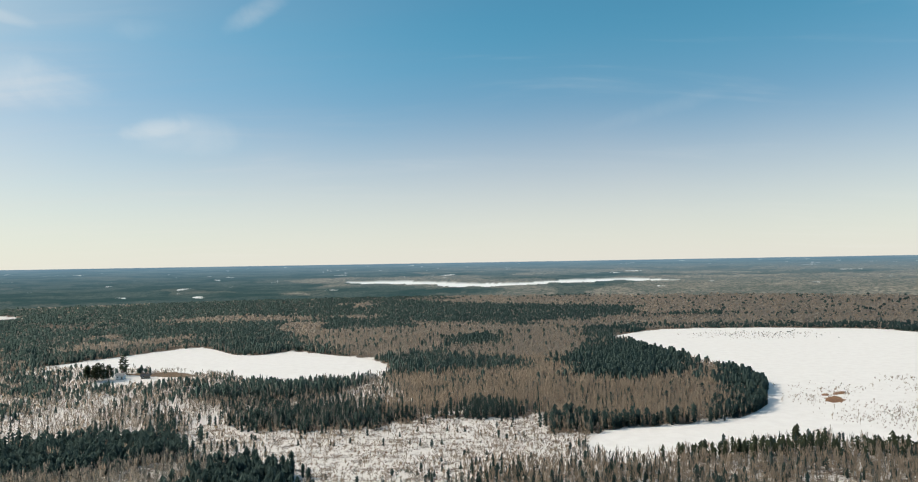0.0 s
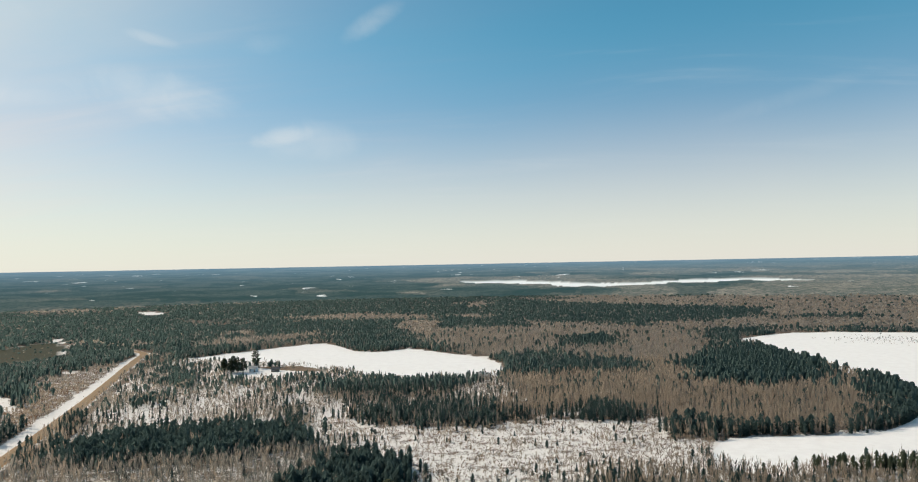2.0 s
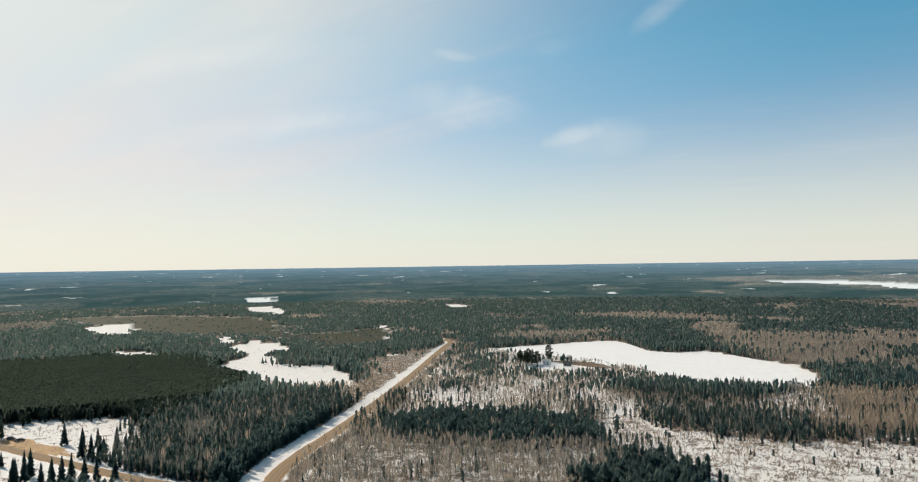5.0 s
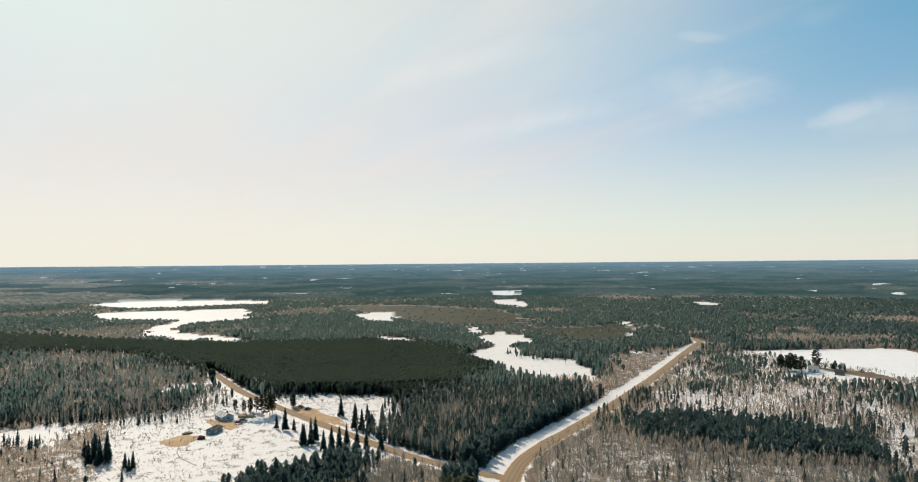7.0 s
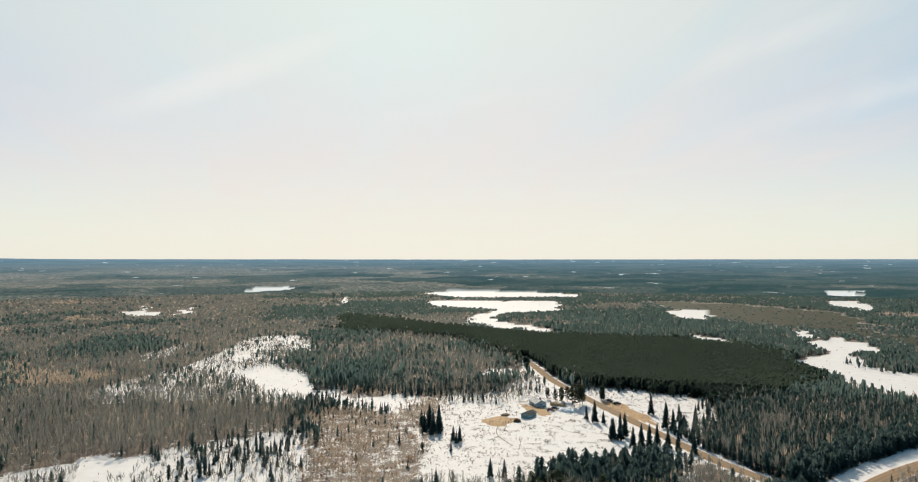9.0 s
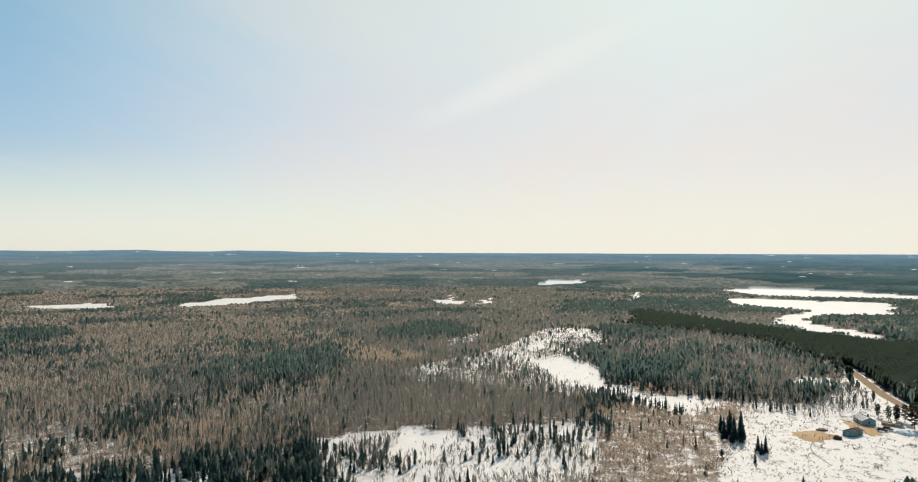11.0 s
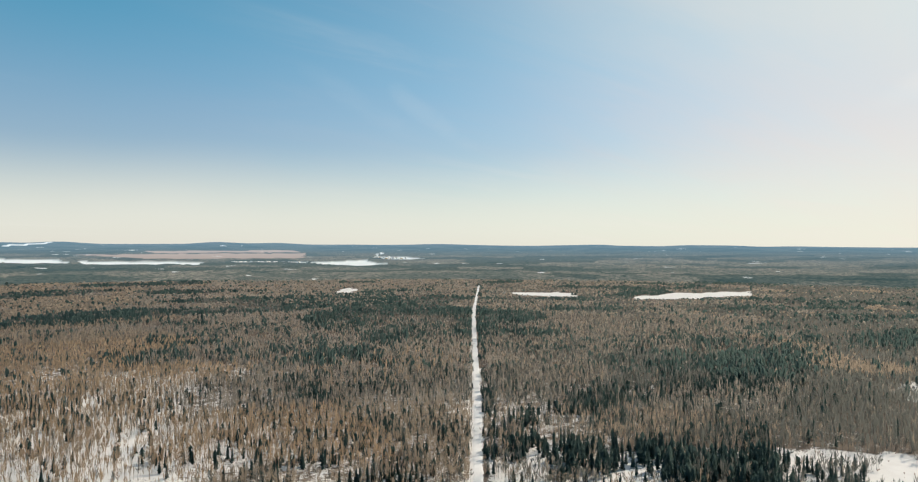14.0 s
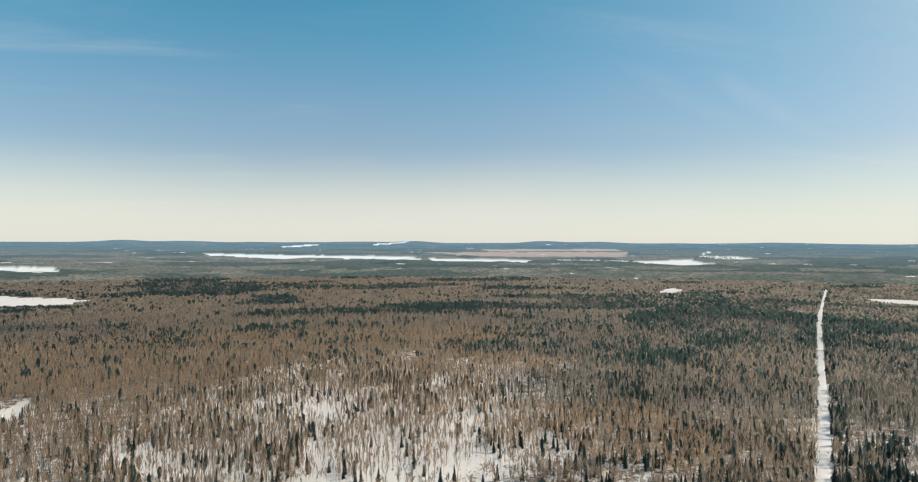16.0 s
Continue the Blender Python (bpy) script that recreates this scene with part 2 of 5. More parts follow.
def smooth_line(pts, rounds=3):
    for _ in range(rounds):
        out = [pts[0]]
        for a, b in zip(pts, pts[1:]):
            out += [tuple(0.75 * p + 0.25 * q for p, q in zip(a, b)), tuple(0.25 * p + 0.75 * q for p, q in zip(a, b))]
        pts = out + [pts[-1]]
    return pts


AREAS = []


def area(kind, *pts):
    AREAS.append((kind, list(pts)))


# stretches of one kind of cover each; the later lie over the earlier
# areas begin
area("dec", (150, 810), (559, 793), (1652, 2224), (768, 2421), (296, 1584))
area("con", (-187, 1486), (71, 1265), (298, 1146), (255, 983), (56, 865), (-119, 940))
area("con", (265, 973), (400, 1014), (376, 956), (262, 961))
area("con", (181, 821), (534, 788), (515, 731), (184, 804))
area("dec", (-199, 777), (-70, 768), (50, 783), (133, 719), (92, 477), (57, 381), (-29, 388), (-54, 492))
area("pinewood", (-10, 706), (40, 722), (35, 644), (-4, 641))
area("con", (-75, 555), (-14, 608), (-7, 487), (-55, 479))
area("decs", (-43, 377), (-24, 417), (27, 433), (79, 452), (63, 381), (-21, 365))
area("con", (-124, 352), (-90, 362), (-47, 371), (-26, 345), (4, 357), (63, 381), (29, 352), (-9, 354), (-30, 348), (-42, 328), (-70, 327), (-106, 333), (-133, 359))
area("con", (-163, 414), (-145, 433), (-67, 463), (-60, 468), (-82, 418), (-133, 397), (-168, 399))
area("mixs", (-346, 484), (-193, 458), (-154, 398), (-106, 333), (-140, 347), (-151, 344), (-256, 359))
area("scrub", (-149, 354), (-106, 333), (-70, 325), (-42, 326), (-29, 345), (-9, 352), (31, 349), (44, 360), (60, 316), (51, 274), (39, 263), (19, 248), (-60, 242), (-72, 270), (-90, 291), (-119, 302))
area("con", (-62, 549), (-40, 572), (-11, 557), (48, 540), (45, 493), (6, 486), (-46, 469))
area("con", (-57, 342), (4, 355), (30, 382), (59, 388), (64, 395), (27, 352), (4, 363), (-26, 355), (-53, 330))
area("lake", (161, 717), (218, 777), (282, 786), (373, 777), (462, 747), (478, 707), (519, 656), (303, 361), (182, 275), (174, 293), (157, 299), (129, 293), (99, 280), (74, 267), (60, 270), (52, 287), (61, 314), (73, 323), (102, 328), (134, 336), (152, 352), (168, 372), (189, 419), (195, 443), (194, 466), (184, 516), (165, 610))
area("pinewood", (84, 535), (111, 599), (142, 647), (183, 651), (206, 589), (194, 521), (175, 485), (144, 460), (113, 434), (73, 438))
area("dec", (56, 426), (76, 442), (115, 438), (146, 465), (187, 511), (159, 415), (137, 364), (110, 342), (85, 317), (43, 318))
area("pinewood", (187, 515), (193, 495), (177, 432), (180, 432), (154, 373), (140, 353), (102, 328), (68, 326), (49, 342), (45, 323), (87, 322), (112, 345), (137, 364), (158, 415))
area("lake", (-348, 551), (-325, 591), (-279, 664), (-256, 679), (-220, 635), (-205, 613), (-177, 610), (-158, 640), (-113, 602), (-84, 583), (-57, 543), (-55, 479), (-75, 465), (-98, 460), (-143, 465), (-164, 490), (-202, 512), (-246, 531), (-262, 530), (-304, 552), (-313, 535))
area("open", (-275, 470), (-255, 487), (-241, 511), (-202, 512), (-193, 469), (-220, 456), (-240, 450))
area("open", (-96, 596), (-73, 578), (-55, 519), (-54, 472), (-60, 468), (-77, 521))
area("mixs", (-360, 523), (-346, 550), (-309, 529), (-249, 459), (-311, 452))
area("open", (-415, 2395), (-177, 2409), (29, 2159), (177, 2142), (349, 2291), (559, 2337), (668, 2230), (675, 2045), (610, 2035), (517, 2166), (311, 2047), (156, 1888), (25, 1901), (-157, 2144), (-360, 2250))
area("pinewood", (-216, 241), (-222, 272), (-207, 300), (-174, 313), (-127, 304), (-108, 274), (-123, 264), (-156, 245), (-192, 249), (-221, 246))
area("birch", (-186, 209), (-170, 219), (-148, 232), (-133, 277), (-118, 287), (-98, 225), (-191, 214))
area("con", (48, 270), (60, 269), (62, 252), (65, 271), (50, 274))
area("pine", (73, 273), (98, 277), (153, 292), (177, 290), (197, 283), (186, 255), (110, 251), (69, 251))
area("decs", (45, 263), (73, 265), (118, 268), (193, 270), (160, 219), (13, 226), (-2, 255))
area("plant", (-664, 237), (-582, 358), (-467, 346), (-394, 308), (-338, 224), (-335, 202), (-378, 175), (-405, 152), (-464, 146), (-521, 133), (-555, 88), (-585, 7), (-980, 11), (-743, 144))
area("con", (-352, 270), (-299, 329), (-262, 295), (-233, 220), (-209, 166), (-199, 151), (-227, 148), (-261, 147), (-256, 144), (-303, 183), (-350, 230))
area("meadow", (-1210, 559), (-1130, 696), (-915, 742), (-752, 666), (-595, 624), (-586, 708), (-472, 565), (-489, 479), (-589, 521), (-705, 523), (-817, 503))
area("con", (-722, 640), (-599, 629), (-584, 613), (-655, 580))
area("mixs", (-345, 352), (-369, 413), (-391, 499), (-391, 552), (-368, 527), (-285, 352), (-263, 293))
area("con", (-641, -240), (-733, -230), (-750, -192), (-657, -159), (-622, -215))
area("open", (-1556, 192), (-1644, 294), (-1465, 530), (-1342, 491), (-1358, 369), (-1379, 247))
area("open", (-1273, 161), (-1302, 205), (-1230, 418), (-1003, 336), (-988, 237), (-880, 204), (-735, 246), (-694, 236), (-782, 181), (-865, 158), (-981, 205), (-1055, 245), (-1156, 158))
area("open", (-982, 494), (-984, 566), (-832, 485), (-879, 462))
area("open", (-666, 364), (-619, 392), (-588, 369), (-626, 349))
area("open", (-630, 726), (-608, 723), (-545, 658), (-481, 581), (-484, 577), (-539, 643), (-583, 687), (-600, 693))
area("open", (-820, 1169), (-750, 1161), (-708, 1087), (-745, 1071))
area("open", (-1127, 891), (-1119, 958), (-969, 866), (-920, 801), (-1025, 832))
area("open", (-1370, 1093), (-1321, 1141), (-1220, 1053), (-1265, 1009))
area("mixs", (-170, -196), (-201, -147), (-241, -125), (-254, -126), (-289, -101), (-295, -42), (-304, 16), (-268, 14), (-150, -173))
area("con", (-179, -194), (-192, -180), (-203, -149), (-195, -143), (-171, -177))
area("dots", (-188, -201), (-218, -160), (-254, -135), (-247, -123), (-221, -115), (-195, -143), (-172, -178))
area("open", (-912, -683), (-1035, -681), (-1175, -619), (-1073, -565), (-907, -597), (-851, -637))
area("open", (-802, -872), (-894, -811), (-824, -722), (-774, -776))
area("open", (-1342, 1), (-1318, 11), (-1170, 7), (-1176, -2))
area("open", (-611, -1128), (-666, -1145), (-588, -1011), (-562, -1029))
area("decs", (-222, -708), (-379, -461), (-155, -186), (-90, -287))
area("decs", (209, -462), (-281, -369), (-144, -189), (108, -239))
area("decs", (83, -361), (-54, -394), (-65, -205), (70, -232))
area("open", (531, -1174), (312, -1036), (311, -955), (414, -916))
area("open", (913, -2017), (689, -2021), (615, -1784), (798, -1764))
area("mixd", (-302, -616), (-402, -573), (-315, -448), (-254, -518))
area("open", (502, -3255), (106, -3077), (-397, -2932), (-395, -2577), (135, -2659), (430, -2937))
area("open", (-443, -2710), (-793, -2473), (-732, -2285), (-421, -2456))
area("field", (-529, -3391), (-1568, -3222), (-1273, -2645), (-682, -2809))
area("open", (-1119, -2274), (-1419, -2372), (-1252, -1936), (-1068, -1933))
area("open", (-1641, -215), (-1782, -212), (-1820, -129), (-1731, -112), (-1650, -131))
area("reeds", (203, 422), (247, 438), (244, 414), (210, 369), (194, 367), (187, 387))
area("reeds", (262, 750), (381, 729), (348, 667), (239, 683))
area("reeds", (280, 446), (311, 443), (280, 399), (252, 402))
area("reeds", (201, 369), (256, 365), (217, 311), (195, 318), (189, 336))
area("brushy", (-345, 352), (-369, 413), (-391, 499), (-391, 552), (-368, 527), (-285, 352), (-263, 293))
area("mixs", (-621, -101), (-735, -96), (-741, -36), (-646, -10), (-604, -49))
area("mixs", (-476, 25), (-466, 81), (-438, 108), (-457, 131), (-400, 115), (-364, 89), (-370, 58), (-396, 21))
area("dec", (-544, -48), (-573, -9), (-537, 28), (-475, 31), (-409, 21), (-419, 8), (-456, -18))
area("mixd", (-537, 28), (-498, 60), (-443, 81), (-404, 49), (-409, 21))
area("dec", (-566, 29), (-634, 99), (-567, 139), (-546, 151), (-457, 131), (-427, 105), (-443, 77), (-495, 60))
area("pasture", (-424, -21), (-406, 21), (-373, 58), (-367, 90), (-400, 115), (-533, 147), (-523, 150), (-432, 138), (-383, 140), (-342, 145), (-298, 147), (-260, 143), (-227, 127), (-219, 110), (-234, 24), (-275, 33), (-314, 27), (-358, 19), (-377, -6))
area("brushy", (-320, -36), (-366, -6), (-343, 30), (-275, 36), (-231, 26), (-243, -39))
area("dec", (-357, -167), (-389, -87), (-357, -29), (-351, -17), (-315, -36), (-284, -85), (-270, -126))
area("mixs", (-270, -126), (-284, -85), (-313, -35), (-343, -5), (-297, 10), (-239, -35), (-251, -117))
area("pinewood", (-224, 64), (-239, 79), (-249, 106), (-250, 121), (-250, 127), (-213, 110), (-222, 63))
area("pasture", (-384, 144), (-389, 184), (-357, 214), (-330, 194), (-319, 167), (-353, 153))
area("dots", (-339, 161), (-334, 188), (-267, 153), (-282, 147))
area("con", (-215, -139), (-246, -124), (-270, -120), (-241, -110), (-206, -132))
area("con", (-182, -408), (-214, -403), (-190, -355), (-166, -369))
area("dec", (-286, -133), (-321, -100), (-340, -48), (-340, -27), (-341, -24), (-317, -45), (-297, -103), (-289, -134))
area("dec", (-273, -201), (-344, -116), (-314, -95), (-257, -127), (-239, -176))
area("open", (-1768, -2869), (-2010, -3199), (-1976, -3121), (-1742, -2799))
area("open", (213, -4294), (7, -4560), (-10, -4430), (201, -4180))
area("open", (-383, -4566), (-647, -4760), (-635, -4660), (-361, -4440))
area("field", (-918, -3782), (-1731, -3719), (-1610, -3384), (-896, -3454))
area("glade", (-421, -146), (-490, -139), (-548, -108), (-562, -91), (-561, -52), (-510, -25), (-428, -13), (-424, -46), (-438, -86), (-422, -120))
area("open", (-506, -100), (-543, -83), (-557, -56), (-504, -27), (-434, -17), (-437, -40), (-457, -70))
area("open", (-428, -17), (-435, 9), (-400, 46), (-371, 43), (-370, 17), (-397, -12))
area("mixd", (-375, -94), (-405, -66), (-397, -37), (-383, -25), (-356, -39), (-365, -84))
area("glade", (-248, -132), (-273, -126), (-295, -99), (-303, -70), (-326, -38), (-307, -18), (-264, -12), (-225, -21), (-220, -125))
area("brushy", (-308, -14), (-348, -8), (-349, 19), (-310, 30), (-227, 25), (-225, -18), (-264, -10))
area("con", (-301, -13), (-316, 9), (-314, 12), (-310, -11))
area("open", (-1114, -340), (-1118, -305), (-1298, -351), (-1282, -337), (-1118, -296), (-1094, -274), (-1024, -256), (-1032, -295))
area("open", (-1025, -239), (-1136, -250), (-1194, -244), (-1112, -223), (-1049, -226))
area("con", (-611, -229), (-722, -238), (-739, -191), (-667, -155), (-623, -167), (-619, -226))
area("glade", (-602, -166), (-670, -156), (-753, -155), (-604, -135), (-565, -151))
area("decs", (-341, -395), (-746, -327), (-369, -162), (-191, -222))
area("mixd", (-426, -308), (-617, -271), (-398, -174), (-309, -213))
area("con", (-447, -264), (-543, -238), (-450, -197), (-383, -219))
area("mixd", (-208, 207), (-223, 240), (-222, 265), (-215, 263), (-191, 214), (-201, 196))
area("birch", (-176, 155), (-210, 205), (-225, 235), (-211, 243), (-164, 258), (-134, 270), (-101, 273), (-92, 247), (-168, 147))
area("pinewood", (-102, 228), (-97, 255), (-95, 276), (-67, 258), (-60, 229), (-100, 224))
area("decs", (-238, -573), (-470, -575), (-193, -237), (-128, -308))
area("con", (-158, -363), (-189, -366), (-185, -352), (-156, -350))
area("con", (-304, -491), (-356, -521), (-317, -456), (-278, -449))
area("con", (-219, -443), (-268, -448), (-253, -416), (-204, -404))
area("decs", (314, -715), (131, -682), (60, -357), (165, -377))
area("brushy", (-343, 4), (-350, 23), (-314, 35), (-268, 34), (-291, 4))
area("brushy", (-372, 35), (-382, 55), (-340, 52), (-316, 39), (-337, 33))
area("dec", (-384, 595), (-396, 699), (-294, 780), (-266, 705), (-334, 658), (-387, 616))
area("dec", (-182, 666), (-123, 764), (-1, 800), (-1, 737), (-110, 683))
area("dec", (-463, 998), (-345, 1091), (-200, 1022), (-203, 956), (-397, 945))
area("brushy", (-419, -9), (-430, 27), (-406, 36), (-393, 15))
area("con", (-440, -37), (-466, -15), (-409, 8), (-429, 13), (-428, -17))
area("decs", (-280, -322), (-370, -268), (-254, -184), (-190, -218))
area("con", (-244, -207), (-268, -200), (-278, -204), (-254, -212))
area("con", (-203, -220), (-218, -213), (-227, -222), (-213, -229))
area("con", (-178, -174), (-212, -166), (-242, -162), (-214, -154), (-183, -173))
area("glade", (-452, -149), (-521, -114), (-636, -95), (-635, -62), (-524, -27), (-458, -20), (-406, -18), (-425, -48), (-436, -95), (-432, -138))
area("open", (-483, -113), (-543, -81), (-537, -42), (-467, -22), (-420, -21), (-440, -50), (-457, -93))
area("con", (-536, -43), (-577, 21), (-444, 16), (-427, -11), (-479, -21))
area("con", (-542, -206), (-678, -236), (-719, -205), (-635, -157), (-625, -162), (-580, -218))
area("decs", (165, -377), (60, -357), (61, -230), (104, -239))
area("con", (-262, -233), (-306, -231), (-280, -211), (-247, -217))
area("con", (-176, -195), (-206, -193), (-207, -194), (-179, -196))
area("mixs", (-562, -91), (-650, -94), (-763, -17), (-612, -14), (-561, -52))
area("open", (-514, -58), (-524, -41), (-498, -21), (-439, -15), (-424, -33), (-439, -50))
area("pasture", (-398, 157), (-358, 214), (-331, 200), (-353, 150))
area("dec", (48, 367), (77, 331), (113, 336), (153, 353), (173, 383), (187, 420), (196, 530), (183, 676), (105, 596), (58, 411))
area("pinewood", (82, 498), (107, 580), (151, 637), (192, 647), (195, 583), (181, 525), (145, 468), (110, 436), (83, 452))
area("pinewood", (194, 504), (200, 485), (185, 416), (171, 378), (147, 345), (112, 332), (77, 331), (52, 346), (49, 326), (59, 325), (87, 324), (113, 326), (139, 354), (165, 419))
area("con", (4, 380), (31, 384), (34, 368), (19, 355), (4, 365))
area("dec", (-49, 387), (-10, 415), (26, 419), (65, 435), (69, 404), (50, 346), (33, 374), (4, 385), (-27, 354), (-42, 353))
area("mixd", (-390, -126), (-399, -94), (-385, -62), (-368, -35), (-339, -22), (-339, -22), (-318, -33), (-320, -57), (-312, -73), (-299, -83), (-286, -91))
area("mixd", (-328, -105), (-336, -79), (-350, -60), (-348, -34), (-329, -21), (-339, -22), (-318, -33), (-320, -57), (-312, -73), (-299, -83), (-286, -91))
area("dec", (-386, -124), (-394, -92), (-385, -62), (-361, -51), (-338, -67), (-329, -86), (-319, -102))
area("glade", (-462, -149), (-491, -138), (-511, -96), (-618, -95), (-592, -62), (-538, -48), (-514, -25), (-470, -19), (-410, -20), (-389, -27), (-407, -48), (-414, -71), (-419, -98), (-408, -117), (-405, -130))
area("open", (-478, -80), (-521, -63), (-518, -45), (-494, -23), (-460, -19), (-415, -20), (-409, -34), (-441, -56))
area("glade", (-695, -83), (-733, -47), (-700, -8), (-595, -9), (-588, -52), (-579, -87))
area("con", (-503, -44), (-544, -35), (-530, -6), (-489, 29), (-467, 54), (-502, 93), (-399, 113), (-390, 109), (-394, 69), (-392, 46), (-425, 4), (-455, -16))
area("con", (-636, 434), (-725, 541), (-546, 521), (-429, 454), (-333, 367), (-332, 333), (-413, 325), (-474, 335))
area("brushy", (-411, 326), (-360, 333), (-330, 342), (-336, 364), (-389, 430), (-395, 491), (-361, 461), (-288, 326), (-279, 300), (-317, 312), (-355, 300))
area("open", (-1180, -2), (-1430, 7), (-1445, 17), (-1230, 12), (-1155, 3))
area("glade", (-422, -142), (-491, -139), (-549, -84), (-548, -48), (-495, -20), (-430, -15), (-380, -15), (-402, -53), (-407, -80), (-414, -117))
area("open", (-494, -76), (-523, -50), (-484, -22), (-425, -17), (-390, -17), (-418, -40))
area("open", (-890, -2440), (-1120, -2310), (-1100, -2220), (-880, -2390))
area("open", (-1560, -2420), (-1700, -2340), (-1760, -2560), (-1650, -2700))
area("mixd", (-749, -28), (-742, 68), (-665, 119), (-534, 134), (-448, 124), (-460, 98), (-491, 62), (-515, 22), (-530, -20))
area("dec", (-658, 45), (-706, 74), (-662, 102), (-602, 97), (-587, 64), (-603, 43))
area("dec", (-543, 47), (-559, 80), (-533, 114), (-474, 124), (-424, 116), (-450, 96), (-485, 70))
area("mixd", (-520, -11), (-478, 44), (-479, 77), (-445, 95), (-400, 111), (-390, 109), (-394, 69), (-392, 46), (-425, 4), (-460, -15))
area("open", (-457, 88), (-484, 103), (-471, 116), (-445, 115), (-440, 96))
area("dec", (-239, 173), (-228, 187), (-211, 177), (-218, 168), (-211, 152))
area("dec", (-303, 195), (-301, 215), (-281, 208), (-283, 188))
area("open", (-693, 509), (-678, 521), (-597, 462), (-618, 508), (-517, 472), (-506, 454), (-516, 435), (-480, 408), (-422, 434), (-383, 388), (-348, 380), (-319, 345), (-351, 320), (-390, 321), (-425, 326), (-462, 334), (-508, 398), (-553, 429), (-587, 443))
area("con", (-460, 401), (-462, 436), (-409, 432), (-386, 413), (-411, 402), (-440, 385))
area("pasture", (-408, 152), (-398, 176), (-375, 201), (-356, 214), (-327, 194), (-299, 172), (-279, 157), (-297, 145), (-343, 140), (-370, 139))
area("mixs", (-488, 108), (-489, 127), (-451, 132), (-397, 122), (-373, 97), (-361, 80))
area("dec", (-246, -172), (-298, -102), (-293, -86), (-339, -25), (-389, -28), (-401, -59), (-397, -101), (-384, -128), (-287, -201))
area("dec", (-298, -102), (-288, -84), (-326, -50), (-339, -25), (-379, -27), (-364, -66), (-327, -109))
area("con", (-246, -163), (-272, -134), (-279, -140), (-253, -168))
area("open", (-252, -132), (-300, -96), (-287, -88), (-263, -97), (-250, -126))
area("dots", (-214, -173), (-252, -122), (-218, -101), (-183, -148))
area("con", (-202, -130), (-217, -114), (-229, -113), (-233, -115), (-220, -139))
area("dec", (104, -254), (80, -253), (79, -295), (72, -373), (43, -433), (-8, -515), (230, -560))
area("open", (146, -356), (147, -377), (133, -361), (123, -328), (131, -319))
area("mixs", (-248, -120), (-271, -103), (-291, -74), (-334, -24), (-284, -21), (-216, -104))
area("open", (-287, -89), (-300, -78), (-286, -73), (-259, -78), (-243, -92), (-263, -97))
# areas end

HIGHWAY = smooth_line([(-60, 66), (-140, 120), (-172, 143), (-190, 158), (-201, 171), (-211, 184), (-224, 210), (-234, 236), (-258, 290), (-285, 348), (-321, 420), (-364, 503), (-394, 562), (-407, 592), (-432, 612), (-480, 624)])
SIDE_ROAD = smooth_line([(-193, 164), (-207, 158), (-221, 154), (-236, 150), (-256, 147), (-297, 145), (-347, 142), (-380, 141), (-428, 139), (-489, 145), (-532, 148)])
TRAIL = smooth_line([(-100, -117), (-151, -177), (-168, -198), (-217, -255), (-275, -325), (-336, -398), (-431, -513), (-549, -654), (-756, -891), (-896, -1051)], 1)

# share of spruce, of leafless trees, of brush; height of the spruces and of the leafless trees; litter on the ground
COVER = {
    "con": (0.60, 0.36, 0.0, 7.6, 7.8, 0.75), "conm": (0.60, 0.36, 0.0, 7.6, 7.6, 0.75), "pinewood": (0.90, 0.06, 0.0, 8.2, 7.5, 0.75), "plant": (1.0, 0.0, 0.0, 8.0, 8.0, 0.8),
    "glade": (0.022, 0.34, 0.14, 6.5, 5.5, 0.26), "birch": (0.01, 0.80, 0.10, 6.5, 7.2, 0.55),
    "pine": (0.34, 0.26, 0.10, 7.4, 6.5, 0.45), "dec": (0.035, 0.92, 0.03, 8.2, 8.0, 0.75), "decs": (0.085, 0.80, 0.08, 6.4, 7.4, 0.24), "brushy": (0.015, 0.50, 0.48, 5.0, 4.5, 0.62), "reeds": (0.0, 0.07, 0.32, 3.0, 3.0, 0.2),
    "mixd": (0.28, 0.64, 0.05, 8.0, 8.0, 0.7), "mixs": (0.13, 0.34, 0.34, 6.0, 5.8, 0.34), "scrub": (0.016, 0.18, 0.62, 3.5, 3.6, 0.44), "pasture": (0.0, 0.004, 0.15, 4.0, 4.0, 0.38),
    "dots": (0.30, 0.08, 0.12, 8.5, 6.0, 0.3), "open": (0.0, 0.0, 0.018, 5.0, 5.0, 0.06), "lake": (0.0, 0.0, 0.0, 5.0, 5.0, 0.0),
    "meadow": (0.03, 0.02, 0.05, 4.5, 4.0, 0.0), "field": (0.0, 0.0, 0.0, 4.0, 4.0, 0.0), "verge": (0.03, 0.40, 0.45, 4.0, 5.5, 0.85), "none": (0.0, 0.0, 0.02, 5.0, 5.0, 0.15),
}
KINDS = list(COVER)
SHARE = np.array([COVER[k] for k in KINDS])


def bearing(x, y):
    return (np.degrees(np.arctan2(-x, y)) + 90) % 360 - 90


